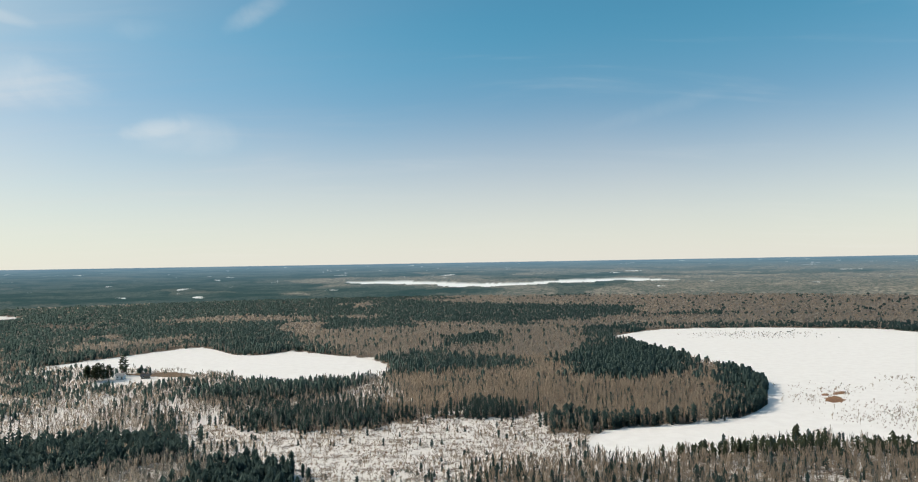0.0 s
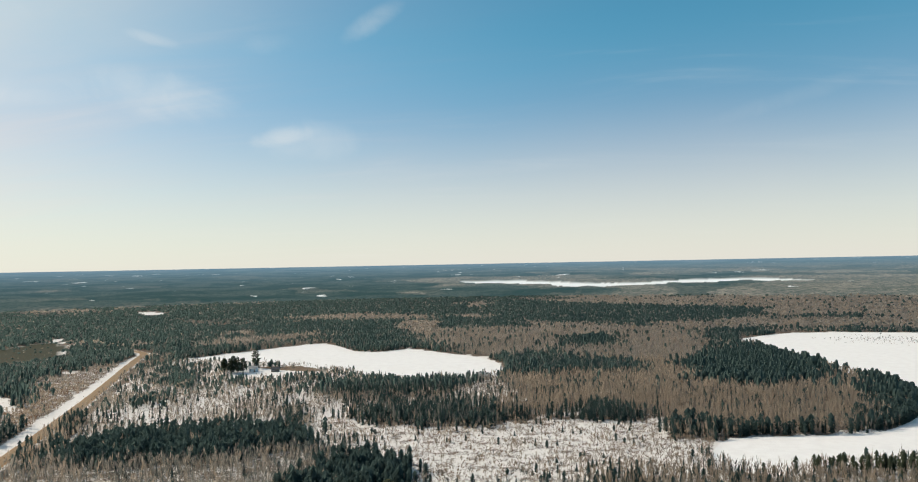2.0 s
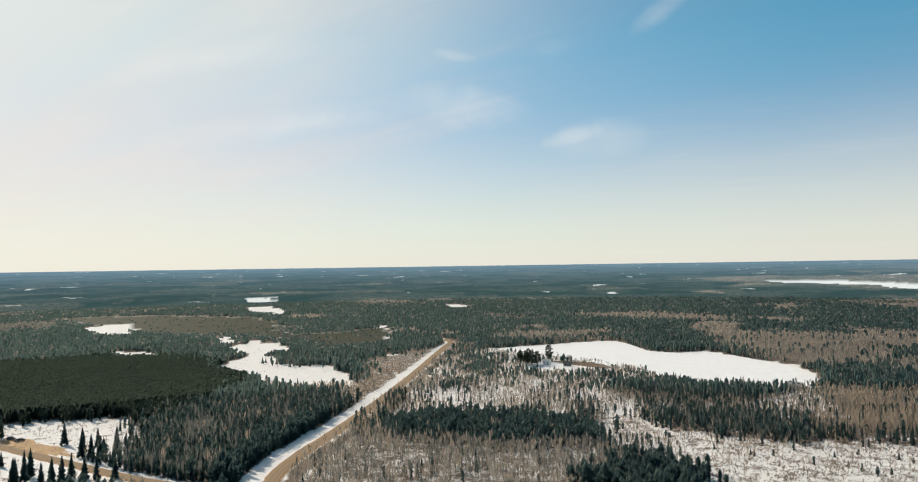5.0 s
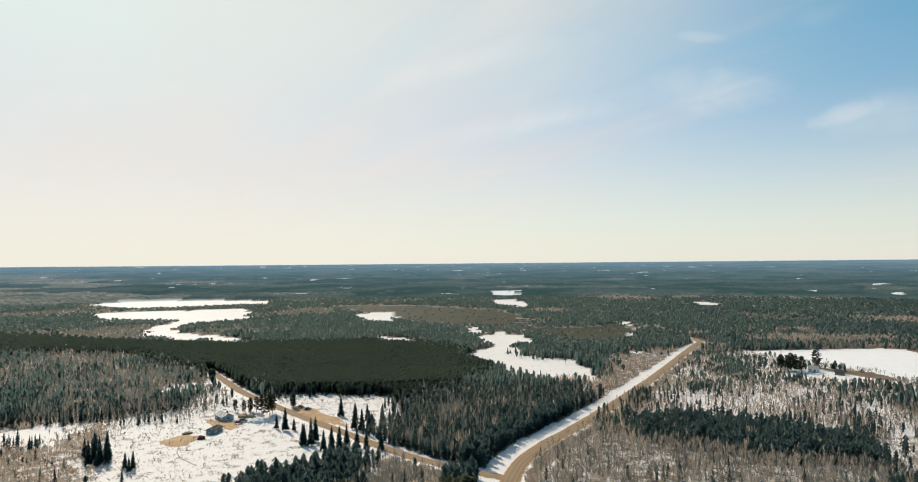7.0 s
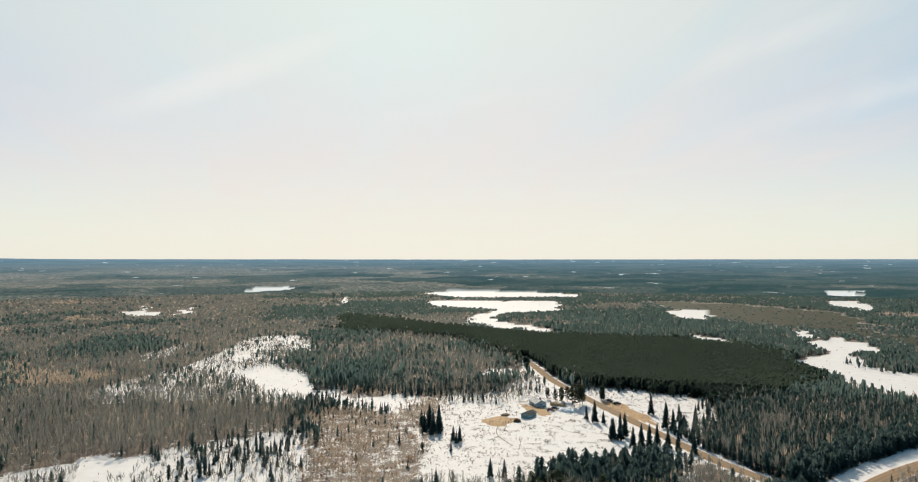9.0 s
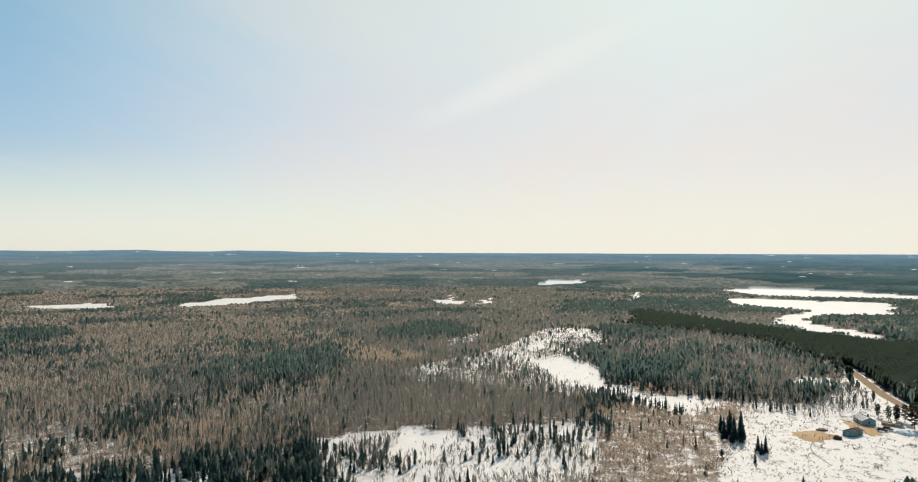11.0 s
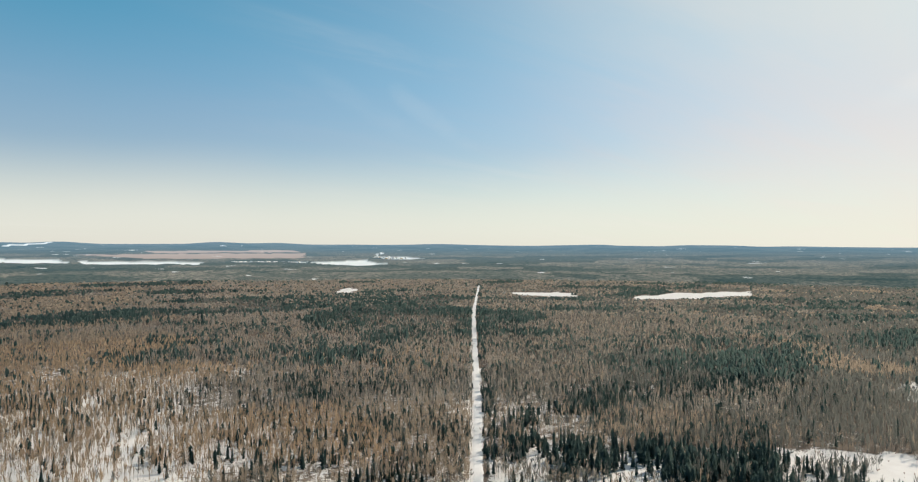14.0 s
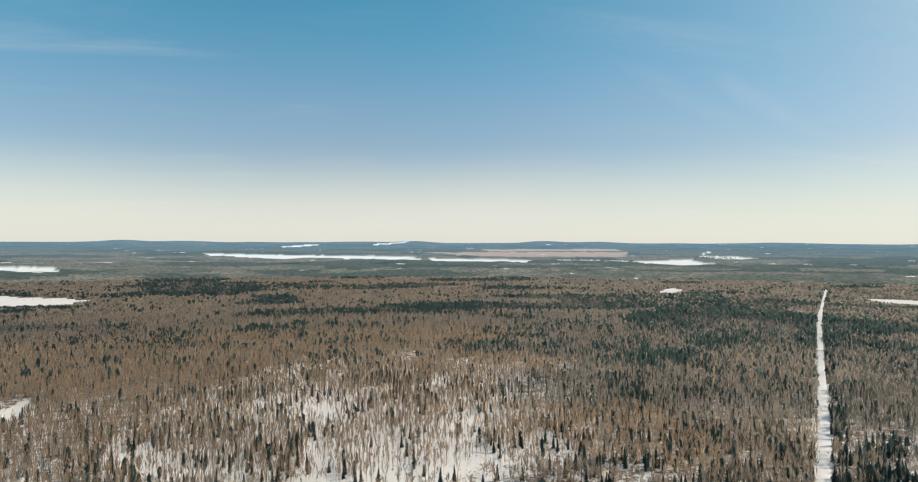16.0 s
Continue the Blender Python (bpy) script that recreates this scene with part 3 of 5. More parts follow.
def cover(x, y, loose=0.0):
    """The kind of cover at each place, as a number into KINDS."""
    r, az = np.hypot(x, y), bearing(x, y)
    k = {q: i for i, q in enumerate(KINDS)}
    big, mid = bumps(x, y, 210.0, 1), bumps(x, y, 90.0, 2)
    stripe = bumps(x, y, 420.0, 3)
    band = bumps(az + 200, np.log(np.maximum(r, 50)) * 75.0, 6.5, 17)
    lump = np.where(r > 520, 0.50 * band + 0.28 * big + 0.22 * mid, 0.6 * big + 0.4 * mid)
    kind = np.full(x.shape, k["conm"])
    kind[lump > 0.62] = k["con"]
    az = az + (stripe - 0.5) * 26
    brown = np.where(az < -4, 0.66, np.where(az < 5, 0.52, np.where(az < 30, 0.33, np.where(az < 95, 0.28, 0.60))))
    kind[lump < brown + 0.10] = k["mixd"]
    kind[lump < brown - 0.03] = k["dec"]
    kind[(az >= 93) & (lump < 0.70)] = k["mixd"]
    kind[(az >= 120) & (lump < 0.80)] = k["mixd"]
    kind[(az >= 93) & (lump < 0.52)] = k["dec"]
    kind[(az >= 93) & (r < 520 + 260 * (stripe - 0.5))] = k["decs"]
    kind[(az >= 90) & (az < 122) & (r < 900)] = k["dec"]
    kind[(az >= 90) & (az < 122) & (r < 900) & (lump > 0.66)] = k["mixd"]
    kind[(az >= 86) & (az < 124) & (r >= 900) & (lump < 0.56)] = k["dec"]
    kind[((r < 560) | ((r < 640) & (az > 12))) & (az < 45)] = k["mixs"]
    wob = np.clip(r * 0.020, 5.0, 18.0)
    wx = x + (bumps(x, y, 22.0, 5) - 0.5) * wob + loose * rng.normal(0, 1, x.shape) * wob * 0.7
    wy = y + (bumps(x, y, 22.0, 6) - 0.5) * wob + loose * rng.normal(0, 1, x.shape) * wob * 0.7
    ox = x + (bumps(x, y, 26.0, 5) - 0.5) * wob * 1.2 + (bumps(x, y, 9.0, 15) - 0.5) * wob * 0.6
    oy = y + (bumps(x, y, 26.0, 6) - 0.5) * wob * 1.2 + (bumps(x, y, 9.0, 16) - 0.5) * wob * 0.6
    for name, pts in AREAS:
        sx, sy = (x, y) if name == "lake" else (ox, oy) if name in ("open", "meadow") else (wx, wy)
        px, py = [p[0] for p in pts], [p[1] for p in pts]
        near = np.nonzero((sx > min(px)) & (sx < max(px)) & (sy > min(py)) & (sy < max(py)))[0]
        kind[near[inside(sx[near], sy[near], pts)]] = k[name]
    for name, pts in AREAS:
        if name == "lake":
            kind[inside(x, y, pts) & (kind != k["reeds"])] = k["lake"]
    # the roads with their cleared verges, and the trail
    kind[(to_line(x + 15, y + 7, HIGHWAY) < 8.0) & (y < 262)] = k["pinewood"]
    kind[to_line(x + 6, y + 2, HIGHWAY) < np.clip(6.5 - (y - 230) * 0.016, 2.6, 6.5)] = k["none"]
    kind[to_line(x - 6.3, y - 3.1, HIGHWAY) < 3.4] = k["verge"]
    kind[(to_line(x - 9.0, y - 4.5, HIGHWAY) < 5.5) & (y > 246) & (y < 336)] = k["mixd"]
    kind[to_line(x, y, HIGHWAY) < 4.4] = k["none"]
    kind[to_line(x, y, SIDE_ROAD) < 4.8] = k["none"]
    by_trail = to_line(x, y, TRAIL)
    kind[by_trail < 3.0] = k["verge"]
    kind[by_trail < 2.2] = k["none"]
    return kind


# ---------------------------------------------------------------- meshes
def mesh_of(name, verts, faces, mat, smooth=False):
    """A mesh from whole arrays of places and of three- or four-cornered faces."""
    verts, faces = np.asarray(verts, np.float32), np.asarray(faces, np.int32)
    me = bpy.data.meshes.new(name)
    n = faces.shape[1]
    me.vertices.add(len(verts)), me.loops.add(faces.size), me.polygons.add(len(faces))
    me.vertices.foreach_set("co", verts.ravel())
    me.loops.foreach_set("vertex_index", faces.ravel())
    me.polygons.foreach_set("loop_start", np.arange(0, faces.size, n, dtype=np.int32))
    me.polygons.foreach_set("use_smooth", np.full(len(faces), smooth))
    me.update(calc_edges=True)
    me.materials.append(mat)
    return me


def layer(me, name, values):
    a = me.attributes.new(name, "FLOAT", "POINT")
    a.data.foreach_set("value", np.asarray(values, np.float32))


def sheet(angles, radii, lift=0.0):
    """A round sheet of four-cornered faces that follows the ground."""
    a, r = np.meshgrid(np.radians(angles), radii, indexing="ij")
    x, y = -np.sin(a) * r, np.cos(a) * r
    z = rise(x, y) + lift
    na, nr = len(angles), len(radii)
    i, j = np.meshgrid(np.arange(na - 1), np.arange(nr - 1), indexing="ij")
    o = (i * nr + j).ravel()
    return np.stack([x, y, z], -1).reshape(-1, 3), np.stack([o, o + nr, o + nr + 1, o + 1], -1)


def build_ground():
    angles = np.concatenate([np.arange(-38, 206, 0.5), np.arange(206, 322.1, 2.0)])
    radii = np.concatenate([[0.0, 40.0, 90.0, 130.0], np.geomspace(150, 4920, 150)])
    v, f = sheet(angles, radii)
    x, y = v[:, 0].astype(float), v[:, 1].astype(float)
    kind = cover(x, y)
    near = np.hypot(x, y) < 900
    v[:, 2] += np.where(near, 0.5 * (bumps(x, y, 17.0, 8) - 0.5) * np.isin(kind, [KINDS.index(k) for k in ("scrub", "mixs", "decs", "dec", "con")]), 0.0)
    v[:, 2] -= np.where(kind == KINDS.index("lake"), 0.25, 0.0)
    me = mesh_of("ground", v, f[:, ::-1], SNOW, True)
    litter = SHARE[kind, 5]
    litter = litter - 0.25 * (kind == KINDS.index("dec")) * (bearing(x, y) > 168) + 0.30 * (kind == KINDS.index("decs")) * np.clip((172 - bearing(x, y) - 24 * (bumps(x, y, 70.0, 33) - 0.5)) / 14, 0, 1)
    # closed woods: litter on the floor grows with distance until no snow shows
    closed = np.isin(kind, [KINDS.index(k) for k in ("dec", "decs", "mixd", "con", "conm", "pinewood", "plant")])
    layer(me, "litter", np.where(closed, litter + (1.25 - litter) * np.clip((np.hypot(x, y) - 360) / 420, 0, 1), litter))
    layer(me, "grass", kind == KINDS.index("meadow"))
    layer(me, "stubble", kind == KINDS.index("field"))
    tagged(new("ground", me), "snow-covered ground with brown litter showing through", "ground", kind="structure")


build_ground()


def build_distance():
    angles = np.concatenate([np.arange(-38, 206, 0.15), np.arange(206, 322.1, 2.0)])
    v, f = sheet(angles, np.geomspace(FAR, 4880, 56), 4.0)
    x, y = v[:, 0].astype(float), v[:, 1].astype(float)
    kind, r, az = cover(x, y), np.hypot(x, y), bearing(v[:, 0], v[:, 1])
    is_open = kind == KINDS.index("open")
    v[:, 2] += np.where(is_open, 0.0, (5.0 * bumps(x, y, 40.0, 9) + 5.0 * bumps(x, y, 160.0, 10)) * np.clip(1 - (r - 3400) / 1400, 0.15, 1))
    v[:, 2] -= 12.0 * np.clip(1 - (r - FAR) / 220.0, 0, 1)
    hills = np.clip((r - 4200) / 500, 0, 1) * np.clip((az - 95) / 42, 0.12 * (az > 85), 1)
    v[:, 2] += hills * (3 + 31 * bumps(az, 0 * az, 8.0, 4) * (0.35 + 0.65 * bumps(az, 0 * az, 2.6, 12)))
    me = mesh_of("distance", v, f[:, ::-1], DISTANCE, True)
    layer(me, "open", is_open)
    layer(me, "stubble", kind == KINDS.index("field"))
    bare = np.array([{"dec": 1.0, "decs": 0.9, "mixs": 0.8, "mixd": 0.32}.get(k, 0.0) for k in KINDS])[kind]
    layer(me, "leafless", np.clip((4300 - r) / 1500, 0, 1) * bare)
    tagged(new("backdrop", me), "far wooded plain and low hills in blue haze", "backdrop", kind="structure")


build_distance()


def build_lake(pts, name):
    pts = smooth_line(pts + [pts[0]], 3)[:-1]
    bm = bmesh.new()
    vs = [bm.verts.new((x, y, 0.03)) for x, y in pts]
    bmesh.ops.triangulate(bm, faces=[bm.faces.new(vs)])
    bmesh.ops.recalc_face_normals(bm, faces=bm.faces)
    me = bpy.data.meshes.new(name)
    bm.to_mesh(me), bm.free()
    if me.polygons[0].normal.z < 0:
        me.flip_normals()
    me.materials.append(ICE)
    tagged(new(name, me), "frozen forest lake under smooth white snow", "frozen lake", kind="structure")


for kind_name, outline in AREAS:
    if kind_name == "lake":
        build_lake(outline, "frozen_lake")


def build_road(name, pts, width, mat, label, lift=0.12, rough=0.10):
    pts = [Vector((*p, 0)) for p in pts]
    # rows of points every two metres or so
    pts = [a.lerp(b, k / n) for a, b in zip(pts, pts[1:]) for n in [max(1, int((b - a).length / 2.0))] for k in range(n)] + [pts[-1]]
    rows, faces, run = [], [], 0.0
    across = [-0.5, -0.36, -0.2, 0.0, 0.2, 0.36, 0.5]
    uvs = []
    for i, p in enumerate(pts):
        d = (pts[min(i + 1, len(pts) - 1)] - pts[max(i - 1, 0)]).normalized()
        side = Vector((d.y, -d.x, 0))
        w = width * (1 + 0.08 * noise.noise(p * 0.06) + rough * noise.noise(p * 0.5))
        for a in across:
            q = p + side * a * w
            rows.append((q.x, q.y, float(rise(q.x, q.y)) + (lift + 0.25 * (0.25 - a * a) if abs(a) < 0.5 else -0.15)))
            uvs.append((a + 0.5, run))
        if i + 1 < len(pts):
            run += (pts[i + 1] - p).length
            for k in range(len(across) - 1):
                o = i * len(across) + k
                faces.append((o, o + 1, o + 1 + len(across), o + len(across)))
    me = mesh_of(name, rows, faces, mat, True)
    uv = me.uv_layers.new(name="UVMap")
    uv.data.foreach_set("uv", np.array([uvs[i] for i in np.asarray(faces).ravel()], np.float32).ravel())
    tagged(new(name, me), label, "road", kind="structure")


build_road("road_main", HIGHWAY, 8.4, ROAD, "sandy two-lane country road between snowbanks", 0.3)
build_road("road_side", SIDE_ROAD, 7.0, ROAD, "sandy side road running past the farmyard", 0.25)
build_road("snow_trail", TRAIL, 4.5, ICE, "straight snow-covered trail cut through woods", 0.05, 0.45)


# ---------------------------------------------------------------- woods
def crossed_spruce(blades, seed):
    """A far spruce 1 high: open boughs reaching out from the stem to several sides."""
    rnd = random.Random(seed)
    v, f = [], []
    for b in range(blades):
        a = b * 3.1416 / blades + rnd.uniform(-0.3, 0.3)
        p, q = rnd.uniform(0.40, 0.58), rnd.uniform(0.40, 0.58)
        o = len(v)
        v += [(p * math.cos(a), p * math.sin(a), rnd.uniform(0.02, 0.16)), (-q * math.cos(a), -q * math.sin(a), rnd.uniform(0.02, 0.16)),
              (rnd.uniform(-0.05, 0.05), rnd.uniform(-0.05, 0.05), rnd.uniform(0.9, 1.0))]
        f.append((o, o + 1, o + 2))
    return np.array(v), np.array(f)


def crossed_pine(blades, seed):
    """A far pine 1 high: open boughs in a rounded head."""
    rnd = random.Random(seed)
    v, f = [], []
    for b in range(blades):
        a = b * 3.1416 / blades + rnd.uniform(-0.3, 0.3)
        c, s, o = math.cos(a), math.sin(a), len(v)
        p, q = rnd.uniform(0.42, 0.6), rnd.uniform(0.42, 0.6)
        h = rnd.uniform(0.86, 1.0)
        v += [(0, 0, 0.05), (p * c, p * s, rnd.uniform(0.50, 0.7)), (p * 0.5 * c, p * 0.5 * s, h), (-q * 0.5 * c, -q * 0.5 * s, h - rnd.uniform(-0.03, 0.06)), (-q * c, -q * s, rnd.uniform(0.50, 0.7))]
        f += [(o, o + 1, o + 2), (o, o + 2, o + 3), (o, o + 3, o + 4)]
    return np.array(v), np.array(f)


def twig_shape(blades, seed, slim, spread=0.5, low=0.30, stem=0.03):
    """A leafless tree 1 high and about 1 wide: a thin stem, and slender sprays that rise out of it into a rounded crown."""
    rnd = random.Random(seed)
    v, f = [], []
    if stem:
        a = rnd.uniform(0, 3.14)
        cx, cy = math.cos(a) * stem, math.sin(a) * stem
        v += [(cx, cy, 0), (-cx, -cy, 0), (rnd.uniform(-0.06, 0.06), rnd.uniform(-0.06, 0.06), rnd.uniform(0.88, 0.98))]
        f.append((0, 1, 2))
    for b in range(blades):
        ang, a = rnd.uniform(0, 6.283), rnd.uniform(0, 3.14)
        lo = low + rnd.uniform(0.0, 0.35)
        hi = min(1.0, lo + rnd.uniform(0.28, 0.50))
        # the crown is widest at two thirds of the height
        out = spread * rnd.uniform(0.25, 1.0) * max(0.15, 1 - abs(hi - 0.72) * 2.2)
        ox, oy = out * math.cos(ang), out * math.sin(ang)
        w = slim * rnd.uniform(0.7, 1.3)
        cx, cy = math.cos(a) * w, math.sin(a) * w
        m, o = lo + (hi - lo) * rnd.uniform(0.5, 0.75), len(v)
        v += [(0, 0, lo), (ox * 0.75 + cx, oy * 0.75 + cy, m), (ox, oy, hi), (ox * 0.75 - cx, oy * 0.75 - cy, m)]
        f += [(o, o + 1, o + 2), (o, o + 2, o + 3)]
    return np.array(v), np.array(f)


def ragged_spruce(tiers, boughs, seed, domed=False):
    """A conifer 1 high: a slim core and rows of single drooping boughs; domed for pines."""
    rnd = random.Random(seed)
    v, f = [], []
    v += [(0.13, 0, 0.04), (-0.07, 0.12, 0.04), (-0.07, -0.12, 0.04), (0, 0, 0.9 if domed else 1.0)]
    f += [(0, 1, 3), (1, 2, 3), (2, 0, 3)]
    for t in range(tiers):
        k = t / tiers
        z = 0.10 + 0.80 * k
        for b in range(boughs):
            a = (b + rnd.uniform(-0.35, 0.35) + 0.5 * (t % 2)) * 6.2832 / boughs
            q = (0.50 * math.sin(math.pi * (0.20 + 0.66 * k)) ** 0.6 if domed else 0.50 * (1 - k) ** 0.8 + 0.03) * rnd.uniform(0.6, 1.15)
            h = 0.5 * 6.2832 / boughs * rnd.uniform(0.75, 1.05)
            drop = rnd.uniform(0.0, 0.07) + (rnd.uniform(-0.03, 0.05) if boughs > 6 else 0.0)
            o = len(v)
            v += [(0, 0, min(1.0, z + 0.17)), (q * math.cos(a - h), q * math.sin(a - h), z - drop), (q * math.cos(a + h) * 0.85, q * math.sin(a + h) * 0.85, z - drop * 0.4)]
            f.append((o, o + 1, o + 2))
    return np.array(v), np.array(f)


def scatter(shapes, x, y, wide, high):
    """Many copies of some shapes in one pair of arrays."""
    pick = rng.integers(0, len(shapes), len(x))
    turn = rng.uniform(0, 6.283, len(x))
    ground = rise(x, y) - 0.1
    vs, fs, o = [], [], 0
    for s, (v, f) in enumerate(shapes):
        i = np.nonzero(pick == s)[0]
        c, n = np.cos(turn[i])[:, None], np.sin(turn[i])[:, None]
        px = (v[:, 0] * c - v[:, 1] * n) * wide[i, None] + x[i, None]
        py = (v[:, 0] * n + v[:, 1] * c) * wide[i, None] + y[i, None]
        pz = v[None, :, 2] * high[i, None] + ground[i, None]
        vs.append(np.stack([px, py, pz], -1).reshape(-1, 3))
        fs.append((f[None] + (np.arange(len(i)) * len(v))[:, None, None]).reshape(-1, 3) + o)
        o += len(i) * len(v)
    return np.concatenate(vs), np.concatenate(fs)


def places():
    """Spots where plants may stand, farther apart the farther off they are."""
    xs, ys, ss = [], [], []
    r = 8.0
    while r < FAR + 80:
        s = max(1.9 if r > 225 else 4.2, r / 238.0)
        n = int(2 * math.pi * r / s)
        a = (np.arange(n) + rng.uniform(-0.48, 0.48, n)) * 2 * math.pi / n
        q = r + rng.uniform(-0.5, 0.5, n) * s
        xs.append(-np.sin(a) * q), ys.append(np.cos(a) * q), ss.append(np.full(n, s))
        r += s
    x, y, s = np.concatenate(xs), np.concatenate(ys), np.concatenate(ss)
    az = bearing(x, y)
    keep = ((az > -38) & (az < 206)) | (rng.random(len(x)) < 0.12)
    return x[keep], y[keep], s[keep]


px, py, gap = places()
kind = cover(px, py, 1.0)
share = SHARE[kind]
r_all = np.hypot(px, py)
# trees stand in drifts: thin and thick by patches
drift = np.clip(3.6 * bumps(px, py, 13.0, 20) * (0.35 + 1.1 * bumps(px, py, 55.0, 21)) - 0.12, 0.16, 4.0)
thin = np.isin(kind, [KINDS.index(k) for k in ("mixs", "scrub", "dots", "decs", "open", "brushy", "reeds", "pasture", "mixd", "glade", "meadow", "birch")])
gaps = np.clip(0.55 + 1.1 * bumps(px, py, 11.0, 25), 0.0, 1.05)
luck = rng.random(len(px)) / np.where(thin, drift, np.where(r_all < 650, gaps, 1.0))
clump = np.clip(2.6 * bumps(px, py, 16.0, 23) * (0.3 + bumps(px, py, 55.0, 24)) - 0.25, 0.1, 2.4)
con_share = np.where(share[:, 0] < 0.5, share[:, 0] * clump, share[:, 0])
# open, light woods let the snow show between thin stems
turned = bearing(px, py) + 24 * (bumps(px, py, 70.0, 33) - 0.5)
airy = (kind == KINDS.index("decs")) * np.clip((560 - r_all) / 120, 0, 1) * np.clip((turned - 154) / 20, 0.0, 1) * np.clip((201 - turned) / 14, 0.3, 1)
airy += 0.35 * (kind == KINDS.index("dec")) * (turned > 168) * np.clip((460 - r_all) / 120, 0, 1)
luck = luck / (1 - 0.29 * airy)
con_share = con_share * np.where((kind == KINDS.index("decs")) & (turned < 172), 1.5, 1.0)
is_con = luck < con_share
is_dec = ~is_con & (luck < con_share + share[:, 1])
is_bush = ~is_con & ~is_dec & (luck < con_share + share[:, 1] + share[:, 2]) & (r_all < 1500)
size = rng.uniform(0.6, 1.12, len(px)) * np.where(rng.random(len(px)) < 0.12, 1.22, 1.0)
size[kind == KINDS.index("plant")] = rng.uniform(0.92, 1.0, (kind == KINDS.index("plant")).sum())
turn_to_grey = bearing(px, py) + 30 * (bumps(px, py, 60.0, 31) - 0.5)
greyish = np.isin(kind, [KINDS.index(k) for k in ("con", "conm")]) | (np.abs(turn_to_grey - 84) < 34) | ((r_all > 700) & (bumps(px, py, 240.0, 32) > 0.42) & (kind != KINDS.index("dec")))
greyish &= ~np.isin(kind, [KINDS.index(k) for k in ("brushy", "birch", "verge")])
greyish |= np.isin(kind, [KINDS.index(k) for k in ("birch", "verge")]) & (rng.random(len(px)) < 0.36)
# shade of backlit trees put into colour: darker grey twigs mixed in here
greyish |= (kind == KINDS.index("dec")) & (np.abs(turned - 110) < 18) & (r_all < 430) & (rng.random(len(px)) < 0.55)
greyish |= (np.abs(turned - 127) < 14) & (rng.random(len(px)) < 0.4)
greyish ^= rng.random(len(px)) < 0.07
ashen = (np.abs(turned - 138) < 29) & (r_all > 330) | (turned < 60) & (r_all > 560) | np.isin(kind, [KINDS.index(k) for k in ("birch", "verge", "mixs")])
ashen &= ~greyish & (rng.random(len(px)) < 0.8)
golden = ~greyish & ~ashen & (bearing(px, py) + 40 * (bumps(px, py, 70.0, 33) - 0.5) > 158) & (r_all < 620) & (rng.random(len(px)) < 0.75)
pine_like = np.isin(kind, [KINDS.index("pine"), KINDS.index("pinewood"), KINDS.index("plant")])
olive = kind == KINDS.index("pine")
young = kind == KINDS.index("plant")


# spruce rows added beside the trail, gapped so shadow and sun cross in bars
along = np.array([TRAIL[-1][0] - TRAIL[0][0], TRAIL[-1][1] - TRAIL[0][1]])
along = px * along[0] / np.hypot(*along) + py * along[1] / np.hypot(*along)
edge = (to_line(px, py, TRAIL) < 8.5) & (to_line(px - 5.5, py, TRAIL) > to_line(px + 5.5, py, TRAIL)) & (kind != KINDS.index("none"))
rows = bumps(along, 0 * along, 5.0, 41)
is_con |= edge & (rows > 0.58) & (rng.random(len(px)) < 0.35)
is_dec &= ~edge | ((rows > 0.46) & ~is_con)
is_con &= ~edge | (rows > 0.46)
is_bush &= ~edge


# the trees that stand nearest are single things
in_view = (bearing(px, py) > -36) & (bearing(px, py) < 204)


def nearest(mask, count):
    i = np.nonzero(mask & in_view & (r_all > 222))[0]
    return i[np.argsort(r_all[i])[:count]]


near_spruce, near_bare, near_bush = nearest(is_con, 300), nearest(is_dec, 300), nearest(is_bush, 200)
for chosen, mask in ((near_spruce, is_con), (near_bare, is_dec), (near_bush, is_bush)):
    mask[chosen] = False


def wood(name, mask, shapes, mat, wide, high, label, category):
    if mask.any():
        me = mesh_of(name, *scatter(shapes, px[mask], py[mask], wide[mask], high[mask]), mat)
        tagged(new(name, me), label, category, kind="stuff")


CLOSE, NEAR, MID = 300.0, 430.0, 800.0
zones = [r_all < CLOSE, (r_all >= CLOSE) & (r_all < NEAR), (r_all >= NEAR) & (r_all < MID), r_all >= MID]
# woods far off are seen as a closed, even canopy; low growth stands before clearings
even = 1.0 - 0.30 * np.clip((r_all - 450) / 500, 0, 1) - 0.2 * np.clip((r_all - 1300) / 450, 0, 1)
before = np.zeros(len(px), bool)
for name, pts in AREAS:
    if name in ("open", "meadow"):
        for k in (1.03, 1.07):
            before |= inside(px * k, py * k, pts)
even[before & (r_all > 600)] *= 0.55
for k in (1.025, 1.05):
    ahead = (to_line(px * k, py * k, SIDE_ROAD) < 5.0) & (px < -205) & (px > -490)
    is_con &= ~ahead
    is_dec &= ~ahead
con_h, dec_h = share[:, 3] * size * even, share[:, 4] * size * even
con_w = np.maximum(con_h * 0.32, gap * 1.0)
dec_w = np.maximum((2.9 - 0.5 * airy) * size, gap * 0.95)
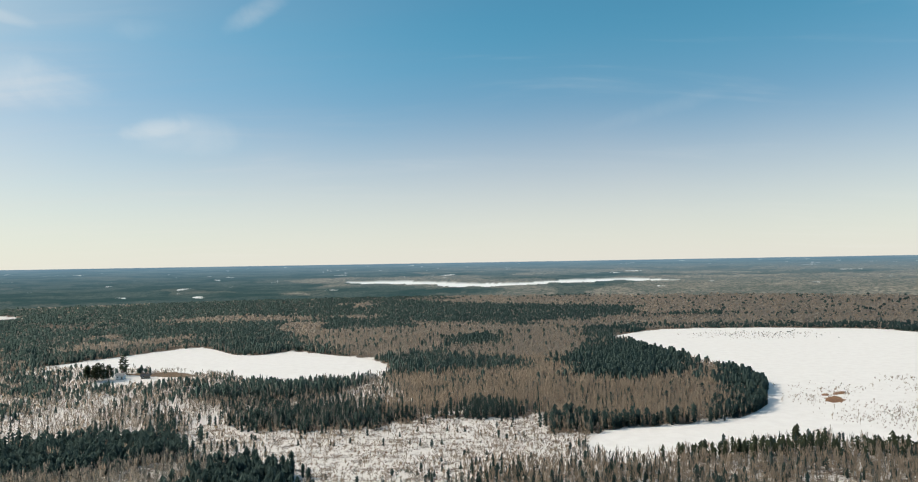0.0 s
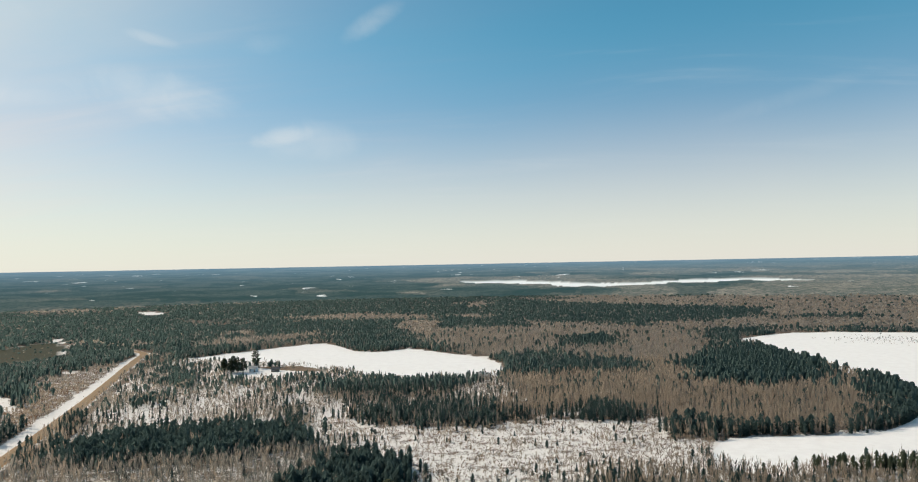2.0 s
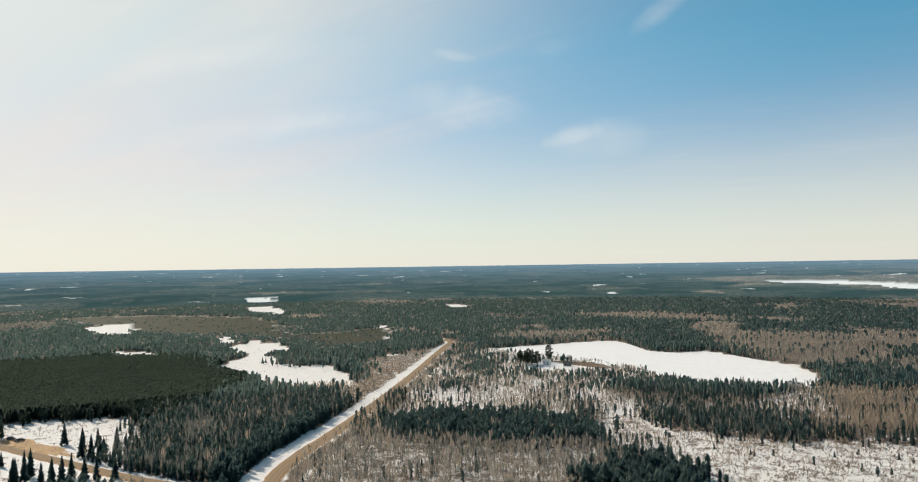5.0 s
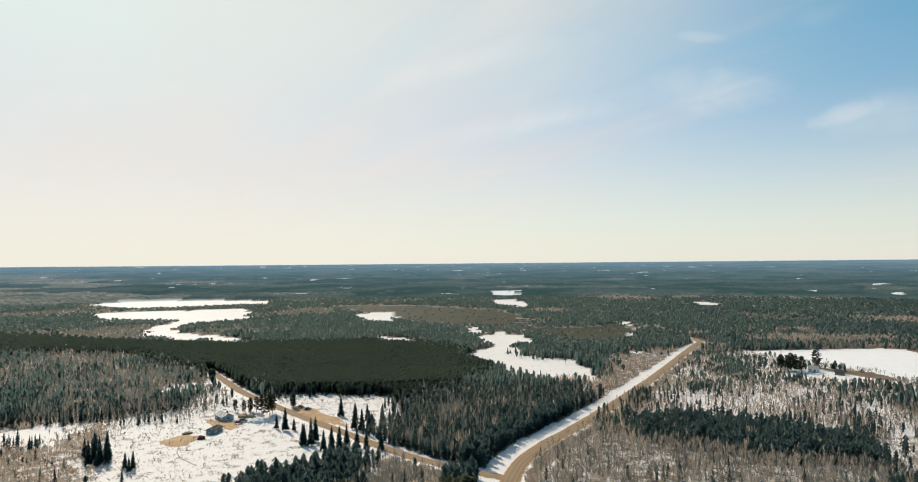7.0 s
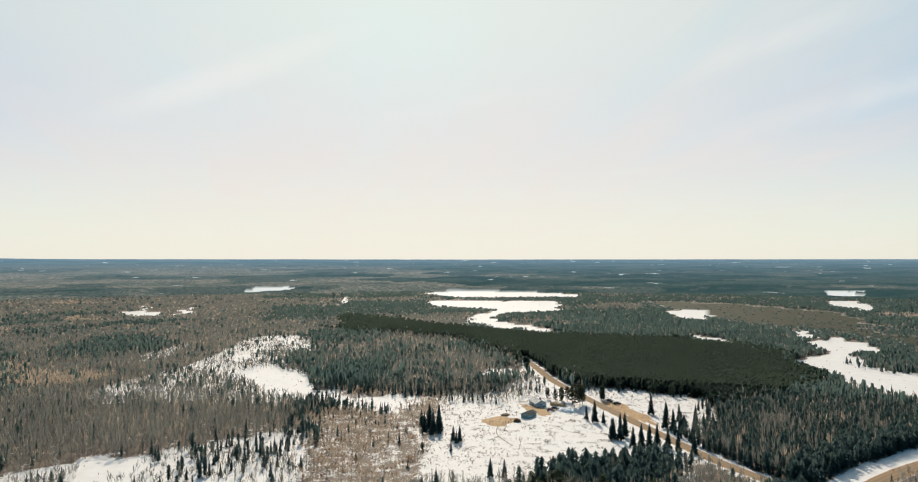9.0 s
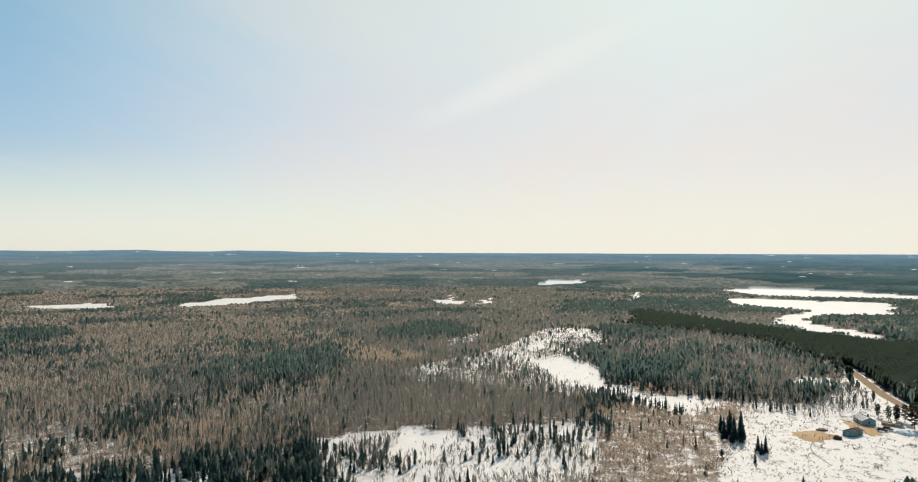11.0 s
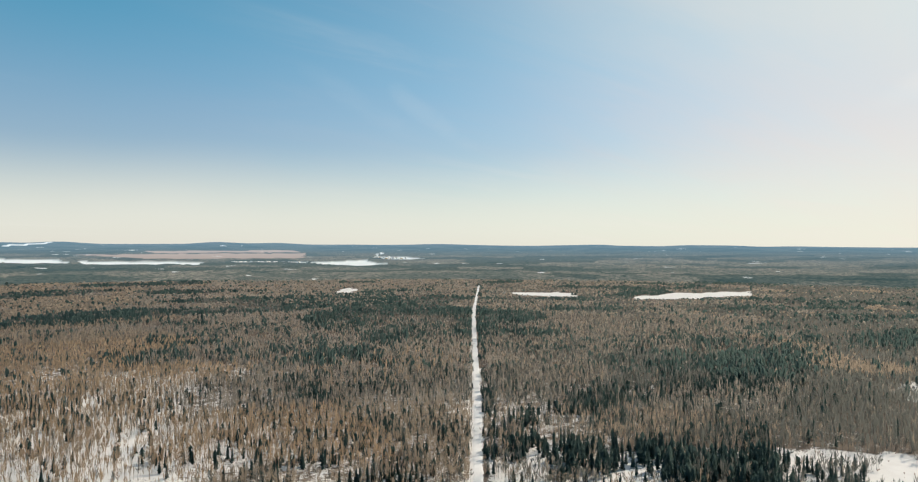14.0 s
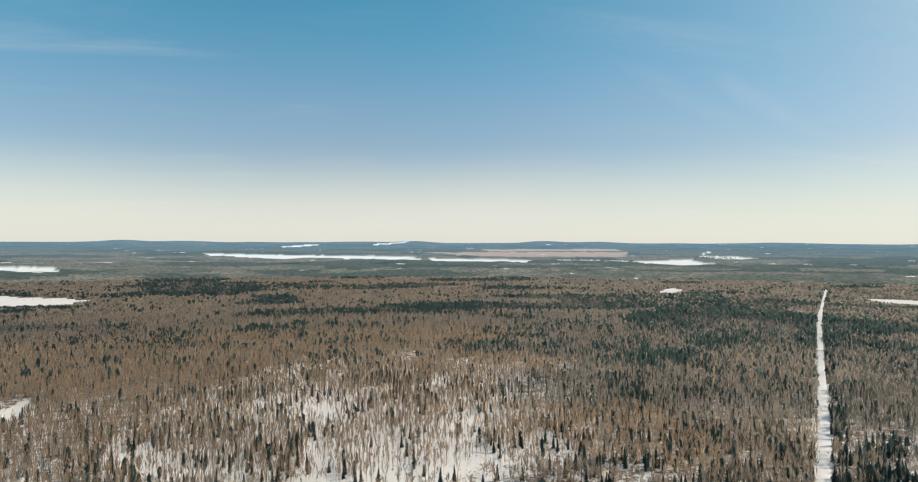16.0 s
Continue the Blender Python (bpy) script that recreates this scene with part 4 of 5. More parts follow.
spruces = [[ragged_spruce(8, 5, s, s % 4 == 1) for s in range(10)], [ragged_spruce(6, 4, s, s % 3 == 1) for s in range(10)], [crossed_spruce(3, s) for s in range(4)] + [crossed_pine(2, s) for s in range(5)], [crossed_spruce(2, s) for s in range(4)] + [crossed_pine(2, s) for s in range(4)]]
pines = [[ragged_spruce(8, 7, s, True) for s in range(8)], [ragged_spruce(5, 5, s, True) for s in range(8)], [crossed_pine(3, s) for s in range(6)], [crossed_pine(2, s) for s in range(6)]]
leafless = [[twig_shape(8, s, 0.036, 0.5, 0.28, 0.034) for s in range(9)], [twig_shape(6, s, 0.044, 0.5, 0.26, 0.032) for s in range(20, 29)], [twig_shape(3, s, 0.11, 0.5, 0.18, 0.04) for s in range(8)], [twig_shape(2, s, 0.34, 0.42, 0.06, 0.0) for s in range(6)]]
for z in range(4):
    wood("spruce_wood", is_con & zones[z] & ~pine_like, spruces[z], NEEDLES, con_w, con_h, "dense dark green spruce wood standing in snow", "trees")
    wood("pine_wood", is_con & zones[z] & olive, pines[z], PINE, con_w * 1.1, con_h, "olive green pines along the frozen shore", "trees")
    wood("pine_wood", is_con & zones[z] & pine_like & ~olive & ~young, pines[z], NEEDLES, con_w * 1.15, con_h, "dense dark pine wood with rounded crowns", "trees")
    wood("pine_plantation", is_con & zones[z] & young, pines[z], YOUNG, con_w * 1.35, con_h, "even plantation of young olive green pines", "trees")
    wood("aspen_wood", is_dec & zones[z] & ~greyish & ~golden & ~ashen, leafless[z], TWIGS, dec_w, dec_h, "leafless tan birch and aspen wood", "trees")
    wood("willow_wood", is_dec & zones[z] & golden, leafless[z], WILLOW, dec_w, dec_h, "leafless yellowish tan willows and aspens in snow", "trees")
    wood("ash_wood", is_dec & zones[z] & ashen, leafless[z], ASH, dec_w, dec_h, "leafless grey-brown aspen wood standing in snow", "trees")
    wood("alder_wood", is_dec & zones[z] & greyish, leafless[z], ALDER, dec_w, dec_h, "leafless grey alder wood standing in snow", "trees")
bush_h = rng.uniform(0.6, 2.0, len(px)) * np.where(kind == KINDS.index("brushy"), 1.9, 1.0)
wood("brush", is_bush, [twig_shape(4, s, 0.075, 0.5, 0.0, 0.0) for s in range(8)], BRUSH, bush_h * 1.1, bush_h, "low leafless brown brush poking through snow", "brush")


# ---------------------------------------------------------------- single things
def part(name, bm, mat, parent=None, label="", smooth=False):
    me = bpy.data.meshes.new(name)
    bm.to_mesh(me), bm.free()
    for p in me.polygons:
        p.use_smooth = smooth
    me.materials.append(mat)
    ob = new(name, me)
    if parent:
        ob.parent = parent
    return tagged(ob, label)


def mesh_part(name, v, f, mat, parent):
    ob = new(name, mesh_of(name, v, f, mat))
    ob.parent = parent
    return ob


def box(sx, sy, sz, x=0.0, y=0.0, z=0.0, bevel=0.0, bm=None):
    """A box whose foot stands at z."""
    bm = bm or bmesh.new()
    made = bmesh.ops.create_cube(bm, size=1.0, matrix=Matrix.Translation((x, y, z + sz / 2)) @ Matrix.Diagonal((sx, sy, sz, 1)))
    if bevel:
        edges = list({e for v in made["verts"] for e in v.link_edges})
        bmesh.ops.bevel(bm, geom=edges, offset=bevel, segments=2, affect="EDGES")
    return bm


def rod(r0, r1, length, sides=7, m=None, bm=None):
    bm = bm or bmesh.new()
    bmesh.ops.create_cone(bm, cap_ends=True, segments=sides, radius1=r0, radius2=r1, depth=length, matrix=(m or Matrix()) @ Matrix.Translation((0, 0, length / 2)))
    return bm


def spruce_tree(seed, pine=False):
    """A conifer 1 m high: tapered trunk with tiers of drooping, forked boughs."""
    rnd = random.Random(seed)
    tree = new("pine_tree" if pine else "spruce_tree")
    part("trunk", rod(0.013, 0.003, 0.97, 6), BARK, tree)
    v, f = [], []
    boughs = 74 if pine else 112
    for t in range(boughs):
        k = ((t + rnd.random()) / boughs) ** (0.9 if pine else 1.25)
        k = min(1.0, k + rnd.uniform(-0.02, 0.02)) if t > 3 else 0.02
        z = (0.17 + 0.79 * k) if pine else (0.10 + 0.86 * k)
        reach = (0.19 * (math.sin(3.1416 * (0.15 + 0.75 * k))) ** 0.7 + 0.03) if pine else (0.165 * (1 - k) ** 0.75 + 0.012)
        a = t * 2.4 + rnd.uniform(-0.6, 0.6)
        q, w = reach * rnd.uniform(0.6, 1.15), reach * rnd.uniform(0.22, 0.40)
        drop = rnd.uniform(0.01, 0.06) * (-0.7 if pine else 1.0)
        c, s = math.cos(a), math.sin(a)
        o = len(v)
        v += [(0, 0, z + 0.03), (c * q * 0.6 - s * w, s * q * 0.6 + c * w, z - drop * 0.6), (c * q, s * q, z - drop), (c * q * 0.6 + s * w, s * q * 0.6 - c * w, z - drop * 0.6),
              (c * q * 0.6, s * q * 0.6, z - drop - rnd.uniform(0.03, 0.08))]
        f += [(o, o + 1, o + 2), (o, o + 2, o + 3), (o, o + 2, o + 4)]
    o = len(v)
    v += [(0.012, 0, 0.93), (-0.006, 0.010, 0.93), (-0.006, -0.010, 0.93), (0, 0, 1.0)]
    f += [(o, o + 1, o + 3), (o + 1, o + 2, o + 3), (o + 2, o, o + 3)]
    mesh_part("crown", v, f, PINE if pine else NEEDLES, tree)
    return tree


def bare_tree(seed, grey):
    """A leafless tree 1 m high: trunk, rising limbs and sprays of twigs."""
    rnd = random.Random(seed)
    tree = new("bare_tree")
    mat = ALDER if grey else TWIGS
    part("trunk", rod(0.013, 0.004, 0.86, 5), BARK, tree)
    limbs, v, f = bmesh.new(), [], []
    for b in range(11):
        z, a = rnd.uniform(0.28, 0.8), rnd.uniform(0, 6.283)
        length, tilt = rnd.uniform(0.16, 0.30) * (1.15 - 0.5 * z), rnd.uniform(22, 48)
        m = Matrix.Translation((0, 0, z)) @ Matrix.Rotation(a, 4, "Z") @ Matrix.Rotation(radians(tilt), 4, "Y")
        rod(0.005, 0.0015, length, 3, m, limbs)
        for t in range(5):
            p = m @ Vector((0, 0, length * rnd.uniform(0.35, 1.0)))
            q = p + Vector((rnd.uniform(-0.09, 0.09), rnd.uniform(-0.09, 0.09), rnd.uniform(0.05, 0.15)))
            w = Vector((rnd.uniform(-1, 1), rnd.uniform(-1, 1), 0)).normalized() * 0.009
            o, mid = len(v), p.lerp(q, 0.6)
            v += [tuple(p), tuple(mid + w), tuple(q), tuple(mid - w)]
            f += [(o, o + 1, o + 2), (o, o + 2, o + 3)]
    part("limb", limbs, BARK, tree)
    mesh_part("twig_spray", v, f, mat, tree)
    return tree


def bare_bush(seed):
    rnd = random.Random(seed)
    bush = new("bare_bush")
    for k in range(9):
        bm = bmesh.new()
        a = k * 0.70 + rnd.uniform(-0.3, 0.3)
        m = Matrix.Rotation(a, 4, "Z") @ Matrix.Rotation(radians(rnd.uniform(8, 40)), 4, "Y")
        rod(0.014, 0.004, rnd.uniform(0.6, 1.0), 3, m, bm)
        for t in range(4):
            p = m @ Vector((0, 0, rnd.uniform(0.3, 0.9)))
            n = Matrix.Translation(p) @ Matrix.Rotation(rnd.uniform(0, 6.28), 4, "Z") @ Matrix.Rotation(radians(rnd.uniform(10, 45)), 4, "Y")
            rod(0.008, 0.003, rnd.uniform(0.2, 0.45), 3, n, bm)
        part("stem", bm, BRUSH, bush)
    return bush


def planted(makers, label, category, group, spots):
    """Copies of some models at places: x, y, height, breadth factor."""
    models = [m() for m in makers]
    for k, (x, y, h, wide) in enumerate(spots):
        model = models[k % len(models)]
        m = pose(x, y, float(rise(x, y)) - 0.05, 0, 0, (k * 137.5) % 360)
        if k < len(models):
            ob = model
            ob.matrix_basis = m
        else:
            ob = copy_thing(model, m)
        ob.scale = (h * wide, h * wide, h)
        tagged(ob, label, category, group)


def spots_of(index, heights, wide=1.0):
    return [(float(px[i]), float(py[i]), float(heights[i]), wide * (0.85 + 0.35 * ((i * 7919) % 100) / 100)) for i in index]


planted([lambda s=s: spruce_tree(s) for s in range(8)], "dark green spruce standing in spring snow", "spruce", "spruces of the near woods", spots_of([i for i in near_spruce if not pine_like[i]], con_h, 0.95))
planted([lambda s=s: spruce_tree(s, True) for s in range(70, 76)], "olive green pine with a rounded crown in snow", "pine", "pines of the near woods", spots_of([i for i in near_spruce if pine_like[i]], con_h, 1.15))
grey_near = [i for i in near_bare if greyish[i]]
tan_near = [i for i in near_bare if not greyish[i]]
planted([lambda s=s: bare_tree(s, False) for s in range(20, 27)], "leafless tan birch with rising thin twigs", "birch", "leafless trees of the near woods", spots_of(tan_near, dec_h, 1.1))
planted([lambda s=s: bare_tree(s, True) for s in range(30, 36)], "leafless grey alder with rising thin twigs", "alder", "leafless trees of the near woods", spots_of(grey_near, dec_h, 1.1))
planted([lambda s=s: bare_bush(s) for s in range(40, 46)], "small leafless brown bush poking through snow", "bush", "bushes of the near clearings", spots_of(near_bush, bush_h))
# spruces round the farmyard and beside the side road
FARM_SPRUCES = [(-309, 45, 9), (-311, 43, 11), (-311, 39, 10), (-313, 46, 12), (-316, 42, 12.5), (-318, 47, 11), (-320, 43, 10), (-307, 42, 8.5), (-322, 39, 9), (-296, 50, 7), (-294, 52.5, 7.5),
                (-291, 50.5, 6), (-244, 55, 7.5), (-243, 60, 7), (-323, 122, 7.2), (-317, 124, 11.3), (-314.5, 127.5, 6.5), (-286, 120, 10), (-284, 123, 10.5), (-288, 127, 11.5), (-289, 122, 9),
                (-273, 124, 9), (-267, 125, 11.5), (-270, 130, 10.5), (-273, 135, 10), (-267, 137, 9.5), (-262, 139, 9), (-276, 129, 8), (-314, 136, 5.5), (-328, 159, 10.5), (-299, 152, 10.5),
                (-304, 155, 12), (-293, 153, 11), (-291, 156, 10), (-286, 155, 9), (-296, 160, 8), (-305, 171, 9.5), (-307, 179, 8.5), (-310, 165, 9), (-368, 149, 9.5), (-258, 144, 9)]
planted([lambda s=s: spruce_tree(s) for s in range(50, 54)], "dark green spruce by the snowy farmyard", "spruce", "spruces round the farmyard", [(x, y, h * 1.05, 1.1) for x, y, h in FARM_SPRUCES])
FARM_PINES = [(-366, 127, 9), (-352, 126, 13), (-354, 130, 12), (-366, 120, 8), (-374, 118, 7), (-365, 147, 9), (-358, 133, 11), (-363, 122.5, 8.5), (-370, 125, 8),
              (-252, 507, 16), (-252, 486, 12), (-256, 484, 13), (-261, 483, 12), (-258, 479, 12), (-265, 481, 12), (-268, 486, 11), (-262, 489, 13)]
FARM_BUSHES = [(x + 2.6 * math.sin(k * 2.4 + x), y + 2.2 * math.cos(k * 3.7 + y), 1.2 + 0.5 * math.sin(k * 5.1), 1.1) for x, y, count in
               ((-312, 91, 9), (-286, 90, 7), (-308, 117, 8), (-344, 89, 5), (-320, 115, 6), (-311, 75, 6), (-300, 62, 8), (-285, 48, 9), (-330, 60, 8), (-345, 66, 7)) for k in range(count)]
planted([lambda s=s: bare_bush(s) for s in range(47, 50)], "brown leafless willow bush in the snowy pasture", "bush", "bushes of the pasture", FARM_BUSHES)
planted([lambda s=s: spruce_tree(s, True) for s in range(60, 64)], "tall dark pine with a high ragged crown", "pine", "pines by the farmhouses", [(x, y, h, 1.15) for x, y, h in FARM_PINES])


# ---------------------------------------------------------------- farmsteads
def plain(name, a, b, scale, rough=0.8, stretch=(1, 1, 1), bump=0.2, metal=0.0):
    """A weathered surface between two tones."""
    m, n = material(name)
    where = n.add("ShaderNodeMapping", {"Vector": n.add("ShaderNodeTexCoord").outputs["Object"], "Scale": stretch}).outputs[0]
    grain, broad = n.noise(where, scale, 4.0, 0.6), n.noise(where, scale * 0.13, 3.0)
    tone = n.math("ADD", n.math("MULTIPLY", grain, 0.6), n.math("MULTIPLY", broad, 0.4))
    finish(n, n.mix(n.span(tone, 0.3, 0.7), a, b), rough, grain, bump, 0.02, 0.3)
    return m


SAND = plain("bare_sand", (0.30, 0.18, 0.08), (0.54, 0.35, 0.17), 0.8)
REED = plain("rusty_reeds", (0.17, 0.085, 0.045), (0.34, 0.19, 0.10), 0.8)
SOIL = plain("brown_shore_grass", (0.10, 0.065, 0.04), (0.24, 0.165, 0.10), 0.6)
BLUE_BOARD = plain("blue_grey_boards", (0.30, 0.36, 0.39), (0.40, 0.46, 0.49), 3.0, stretch=(0.3, 0.3, 6))
WHITE_BOARD = plain("white_boards", (0.66, 0.67, 0.67), (0.76, 0.77, 0.76), 3.0, stretch=(0.3, 0.3, 6))
TEAL_BOARD = plain("teal_boards", (0.11, 0.23, 0.24), (0.17, 0.31, 0.31), 3.0, stretch=(6, 6, 0.3))
ROOFING = plain("grey_roof_metal", (0.30, 0.30, 0.29), (0.42, 0.42, 0.41), 1.5, 0.5)
DARK_ROOF = plain("dark_roof_felt", (0.05, 0.055, 0.06), (0.10, 0.105, 0.11), 1.5)
TRIM = plain("white_trim", (0.74, 0.74, 0.72), (0.80, 0.80, 0.78), 4.0)
GLASS = plain("dark_window_glass", (0.02, 0.025, 0.03), (0.03, 0.035, 0.04), 1.0, 0.08, bump=0.0)
BRICK = plain("chimney_brick", (0.24, 0.11, 0.08), (0.34, 0.17, 0.12), 6.0)
TIMBER = plain("fresh_timber", (0.36, 0.25, 0.13), (0.52, 0.37, 0.20), 4.0, stretch=(1, 8, 8))
OLD_WOOD = plain("grey_timber", (0.13, 0.11, 0.09), (0.22, 0.19, 0.155), 5.0, stretch=(6, 6, 0.5))
RUBBER = plain("black_rubber", (0.02, 0.02, 0.02), (0.035, 0.035, 0.035), 9.0)
STEEL = plain("grey_steel", (0.35, 0.35, 0.36), (0.45, 0.45, 0.46), 4.0, 0.35)


def paint(name, colour):
    return plain(name, colour, tuple(min(1.0, c * 1.25 + 0.01) for c in colour), 2.0, 0.3, bump=0.02)


def patch(name, pts, mat, label, z=0.05):
    """A low irregular spread of sand or soil on the snow."""
    pts = smooth_line(pts + [pts[0]], 4)[:-1]
    cx, cy = sum(p[0] for p in pts) / len(pts), sum(p[1] for p in pts) / len(pts)
    bm = bmesh.new()
    rings = []
    for k, h in ((1.0, -0.2), (0.93, z), (0.6, z + 0.10), (0.25, z + 0.14)):
        ring = []
        for i, (x, y) in enumerate(pts):
            q = k * (1 + 0.35 * noise.noise(Vector((x * 0.3, y * 0.3, 0))) + 0.10 * noise.noise(Vector((x * 1.1, y * 1.1, 3))))
            ring.append(bm.verts.new((cx + (x - cx) * q, cy + (y - cy) * q, h + 0.05 * noise.noise(Vector((x, y, k * 9))))))
        rings.append(ring)
    for a, b in zip(rings, rings[1:]):
        for i in range(len(pts)):
            j = (i + 1) % len(pts)
            bm.faces.new((a[i], a[j], b[j], b[i]))
    bm.faces.new(rings[-1])
    bmesh.ops.recalc_face_normals(bm, faces=bm.faces)
    tagged(part(name, bm, mat, None, label, True), label, "ground", kind="structure")


patch("sand_yard", [(-366, 99), (-360, 104), (-350, 112), (-341, 109), (-333, 103), (-341, 100.5), (-352, 98)], SAND, "bare sandy yard in front of the blue house")
patch("sand_clearing", [(-334, 70), (-338, 78), (-341, 83), (-334, 88), (-327, 87), (-320, 82), (-315, 74), (-323, 70)], SAND, "bare sandy patch in the snowy farmyard")
patch("sand_lot", [(-370, 147), (-356, 158), (-343, 154), (-331, 156), (-319, 158), (-306, 151), (-317, 147), (-334, 144), (-355, 144)], SAND, "sandy roadside lot with snow around")
patch("shore", [(-256, 514), (-243, 527), (-222, 525), (-194, 506), (-190, 491), (-212, 496), (-236, 503)], SOIL, "brown grassy lake shore free of snow")
for ring in ([(201, 376), (207, 387), (218, 393), (216, 381), (208, 371)], [(216, 394), (221, 403), (229, 406), (227, 397)], [(208, 392), (211, 398), (216, 399), (213, 392)]):
    patch("reed_patch", ring, REED, "brown reed patch on the frozen lake")


build_road("footpath", smooth_line([(-317, 75), (-308, 72), (-299, 71.6), (-292, 72.7), (-284, 74)]), 0.5, SOIL, "trodden brown footpath across the snowy pasture", 0.02)


def window(parent, x, y, w, h, turn, z):
    """A window on a wall: frame, sill and pane."""
    win = new("window")
    win.parent = parent
    win.matrix_basis = pose(x, y, z, 0, 0, turn)
    frame_bm = box(w, 0.10, 0.09, 0, 0, 0)
    for args in ((w, 0.10, 0.09, 0, 0, h - 0.09), (0.09, 0.10, h, -w / 2 + 0.045, 0, 0), (0.09, 0.10, h, w / 2 - 0.045, 0, 0), (0.05, 0.08, h, 0, 0, 0)):
        box(*args, bm=frame_bm)
    part("frame", frame_bm, TRIM, win)
    part("sill", box(w + 0.16, 0.20, 0.05, 0, -0.03, -0.06), TRIM, win)
    part("pane", box(w - 0.1, 0.03, h - 0.1, 0, 0.0, 0.05), GLASS, win, "dark glass")


def gabled_house(name, x, y, turn, long, deep, high, ridge, walls, roofing, label, chimney=True, category="house"):
    house = new(name)
    house.matrix_basis = pose(x, y, 0.0, 0, 0, turn)
    bm = bmesh.new()
    l, d = long / 2, deep / 2
    foot = [bm.verts.new(p) for p in ((-l, -d, -0.3), (l, -d, -0.3), (l, d, -0.3), (-l, d, -0.3))]
    eave = [bm.verts.new(p) for p in ((-l, -d, high), (l, -d, high), (l, d, high), (-l, d, high))]
    tip = [bm.verts.new((-l, 0, high + ridge - 0.05)), bm.verts.new((l, 0, high + ridge - 0.05))]
    for i in range(4):
        bm.faces.new((foot[i], foot[(i + 1) % 4], eave[(i + 1) % 4], eave[i]))
    bm.faces.new((eave[1], eave[2], tip[1])), bm.faces.new((eave[3], eave[0], tip[0]))
    part("wall", bm, walls, house)
    part("plinth", box(long + 0.12, deep + 0.12, 0.55, 0, 0, -0.3), OLD_WOOD, house, "grey plinth")
    slope = math.atan2(ridge, d)
    run = math.hypot(d, ridge) + 0.5
    for side in (-1, 1):
        bm = box(long + 0.9, run, 0.12, 0, 0, 0, 0.02)
        m = Matrix.Translation((0, 0, high + ridge)) @ Matrix.Rotation(-side * slope, 4, "X") @ Matrix.Translation((0, side * run / 2, 0))
        bm.transform(m)
        slab = part("roof", bm, roofing, house)
        for k in range(int(long / 0.6)):
            rib = box(0.05, run, 0.05, -long / 2 + 0.3 + k * 0.6, 0, 0.12)
            rib.transform(m)
            part("rib", rib, roofing, slab)
    part("ridge_cap", rod(0.11, 0.11, long + 0.9, 8, Matrix.Translation((-long / 2 - 0.45, 0, high + ridge + 0.08)) @ Matrix.Rotation(radians(90), 4, "Y")), roofing, house)
    for side in (-1, 1):
        n = max(2, int(long / 3.2))
        for k in range(n):
            if side == -1 and k == n // 2:
                continue
            window(house, -long / 2 + (k + 0.5) * long / n, side * (d + 0.03), 1.2, 1.15, 0 if side == -1 else 180, high * 0.38)
    for side in (-1, 1):
        window(house, side * (l + 0.03), 0, 1.1, 1.15, 90 * side, high * 0.38)
    door = part("door", box(1.0, 0.09, 2.05, -long / 2 + (max(2, int(long / 3.2)) // 2 + 0.5) * long / max(2, int(long / 3.2)), -d - 0.03, 0.1, 0.02), OLD_WOOD, house, "grey plank door")
    part("handle", rod(0.03, 0.03, 0.14, 8, Matrix.Translation((-long / 2 + (max(2, int(long / 3.2)) // 2 + 0.5) * long / max(2, int(long / 3.2)) + 0.36, -d - 0.11, 1.05))), STEEL, door, "steel handle")
    if chimney:
        stack = part("chimney", box(0.7, 0.7, 1.7, long * 0.2, d * 0.25, high + ridge * 0.55, 0.03), BRICK, house, "red brick chimney")
        part("cap", box(0.85, 0.85, 0.10, long * 0.2, d * 0.25, high + ridge * 0.55 + 1.7), ROOFING, stack)
    return tagged(house, label, category, "farm buildings")


gabled_house("farmhouse", -360.0, 107.8, 6, 9.8, 6.0, 2.3, 1.35, BLUE_BOARD, ROOFING, "blue-grey wooden farmhouse with a grey metal roof")
gabled_house("shed", -335.0, 95.6, 138, 8.8, 4.2, 2.0, 0.7, TEAL_BOARD, DARK_ROOF, "low teal wooden shed with a dark roof", False, "shed")
gabled_house("lake_house", -247.0, 492.5, 10, 5.6, 4.6, 3.0, 1.5, WHITE_BOARD, ROOFING, "white wooden farmhouse between pines by the lake")
gabled_house("boat_shed", -229.5, 494.0, 20, 6.0, 4.0, 2.2, 1.2, OLD_WOOD, DARK_ROOF, "small grey wooden shed on the lake shore", False, "shed")
gabled_house("cabin", -63.7, 468.5, 8, 7.5, 6.0, 2.8, 1.9, WHITE_BOARD, ROOFING, "pale wooden cabin at the edge of spruces")


def timber_stack(x, y, turn, seed):
    """A stack of sawn boards on bearers."""
    rnd = random.Random(seed)
    stack = new("timber_stack")
    stack.matrix_basis = pose(x, y, 0.05, 0, 0, turn)
    for k in (-1.4, 1.4):
        part("bearer", box(0.14, 1.5, 0.16, k, 0, 0), OLD_WOOD, stack)
    for row in range(6):
        for col in range(5):
            part("board", box(4.2 + rnd.uniform(-0.3, 0.3), 0.24, 0.15, rnd.uniform(-0.12, 0.12), -0.56 + col * 0.28, 0.16 + row * 0.18, 0.01), TIMBER, stack)
    tagged(stack, "stack of fresh yellow sawn boards in the farmyard", "timber stack", "timber stacks")


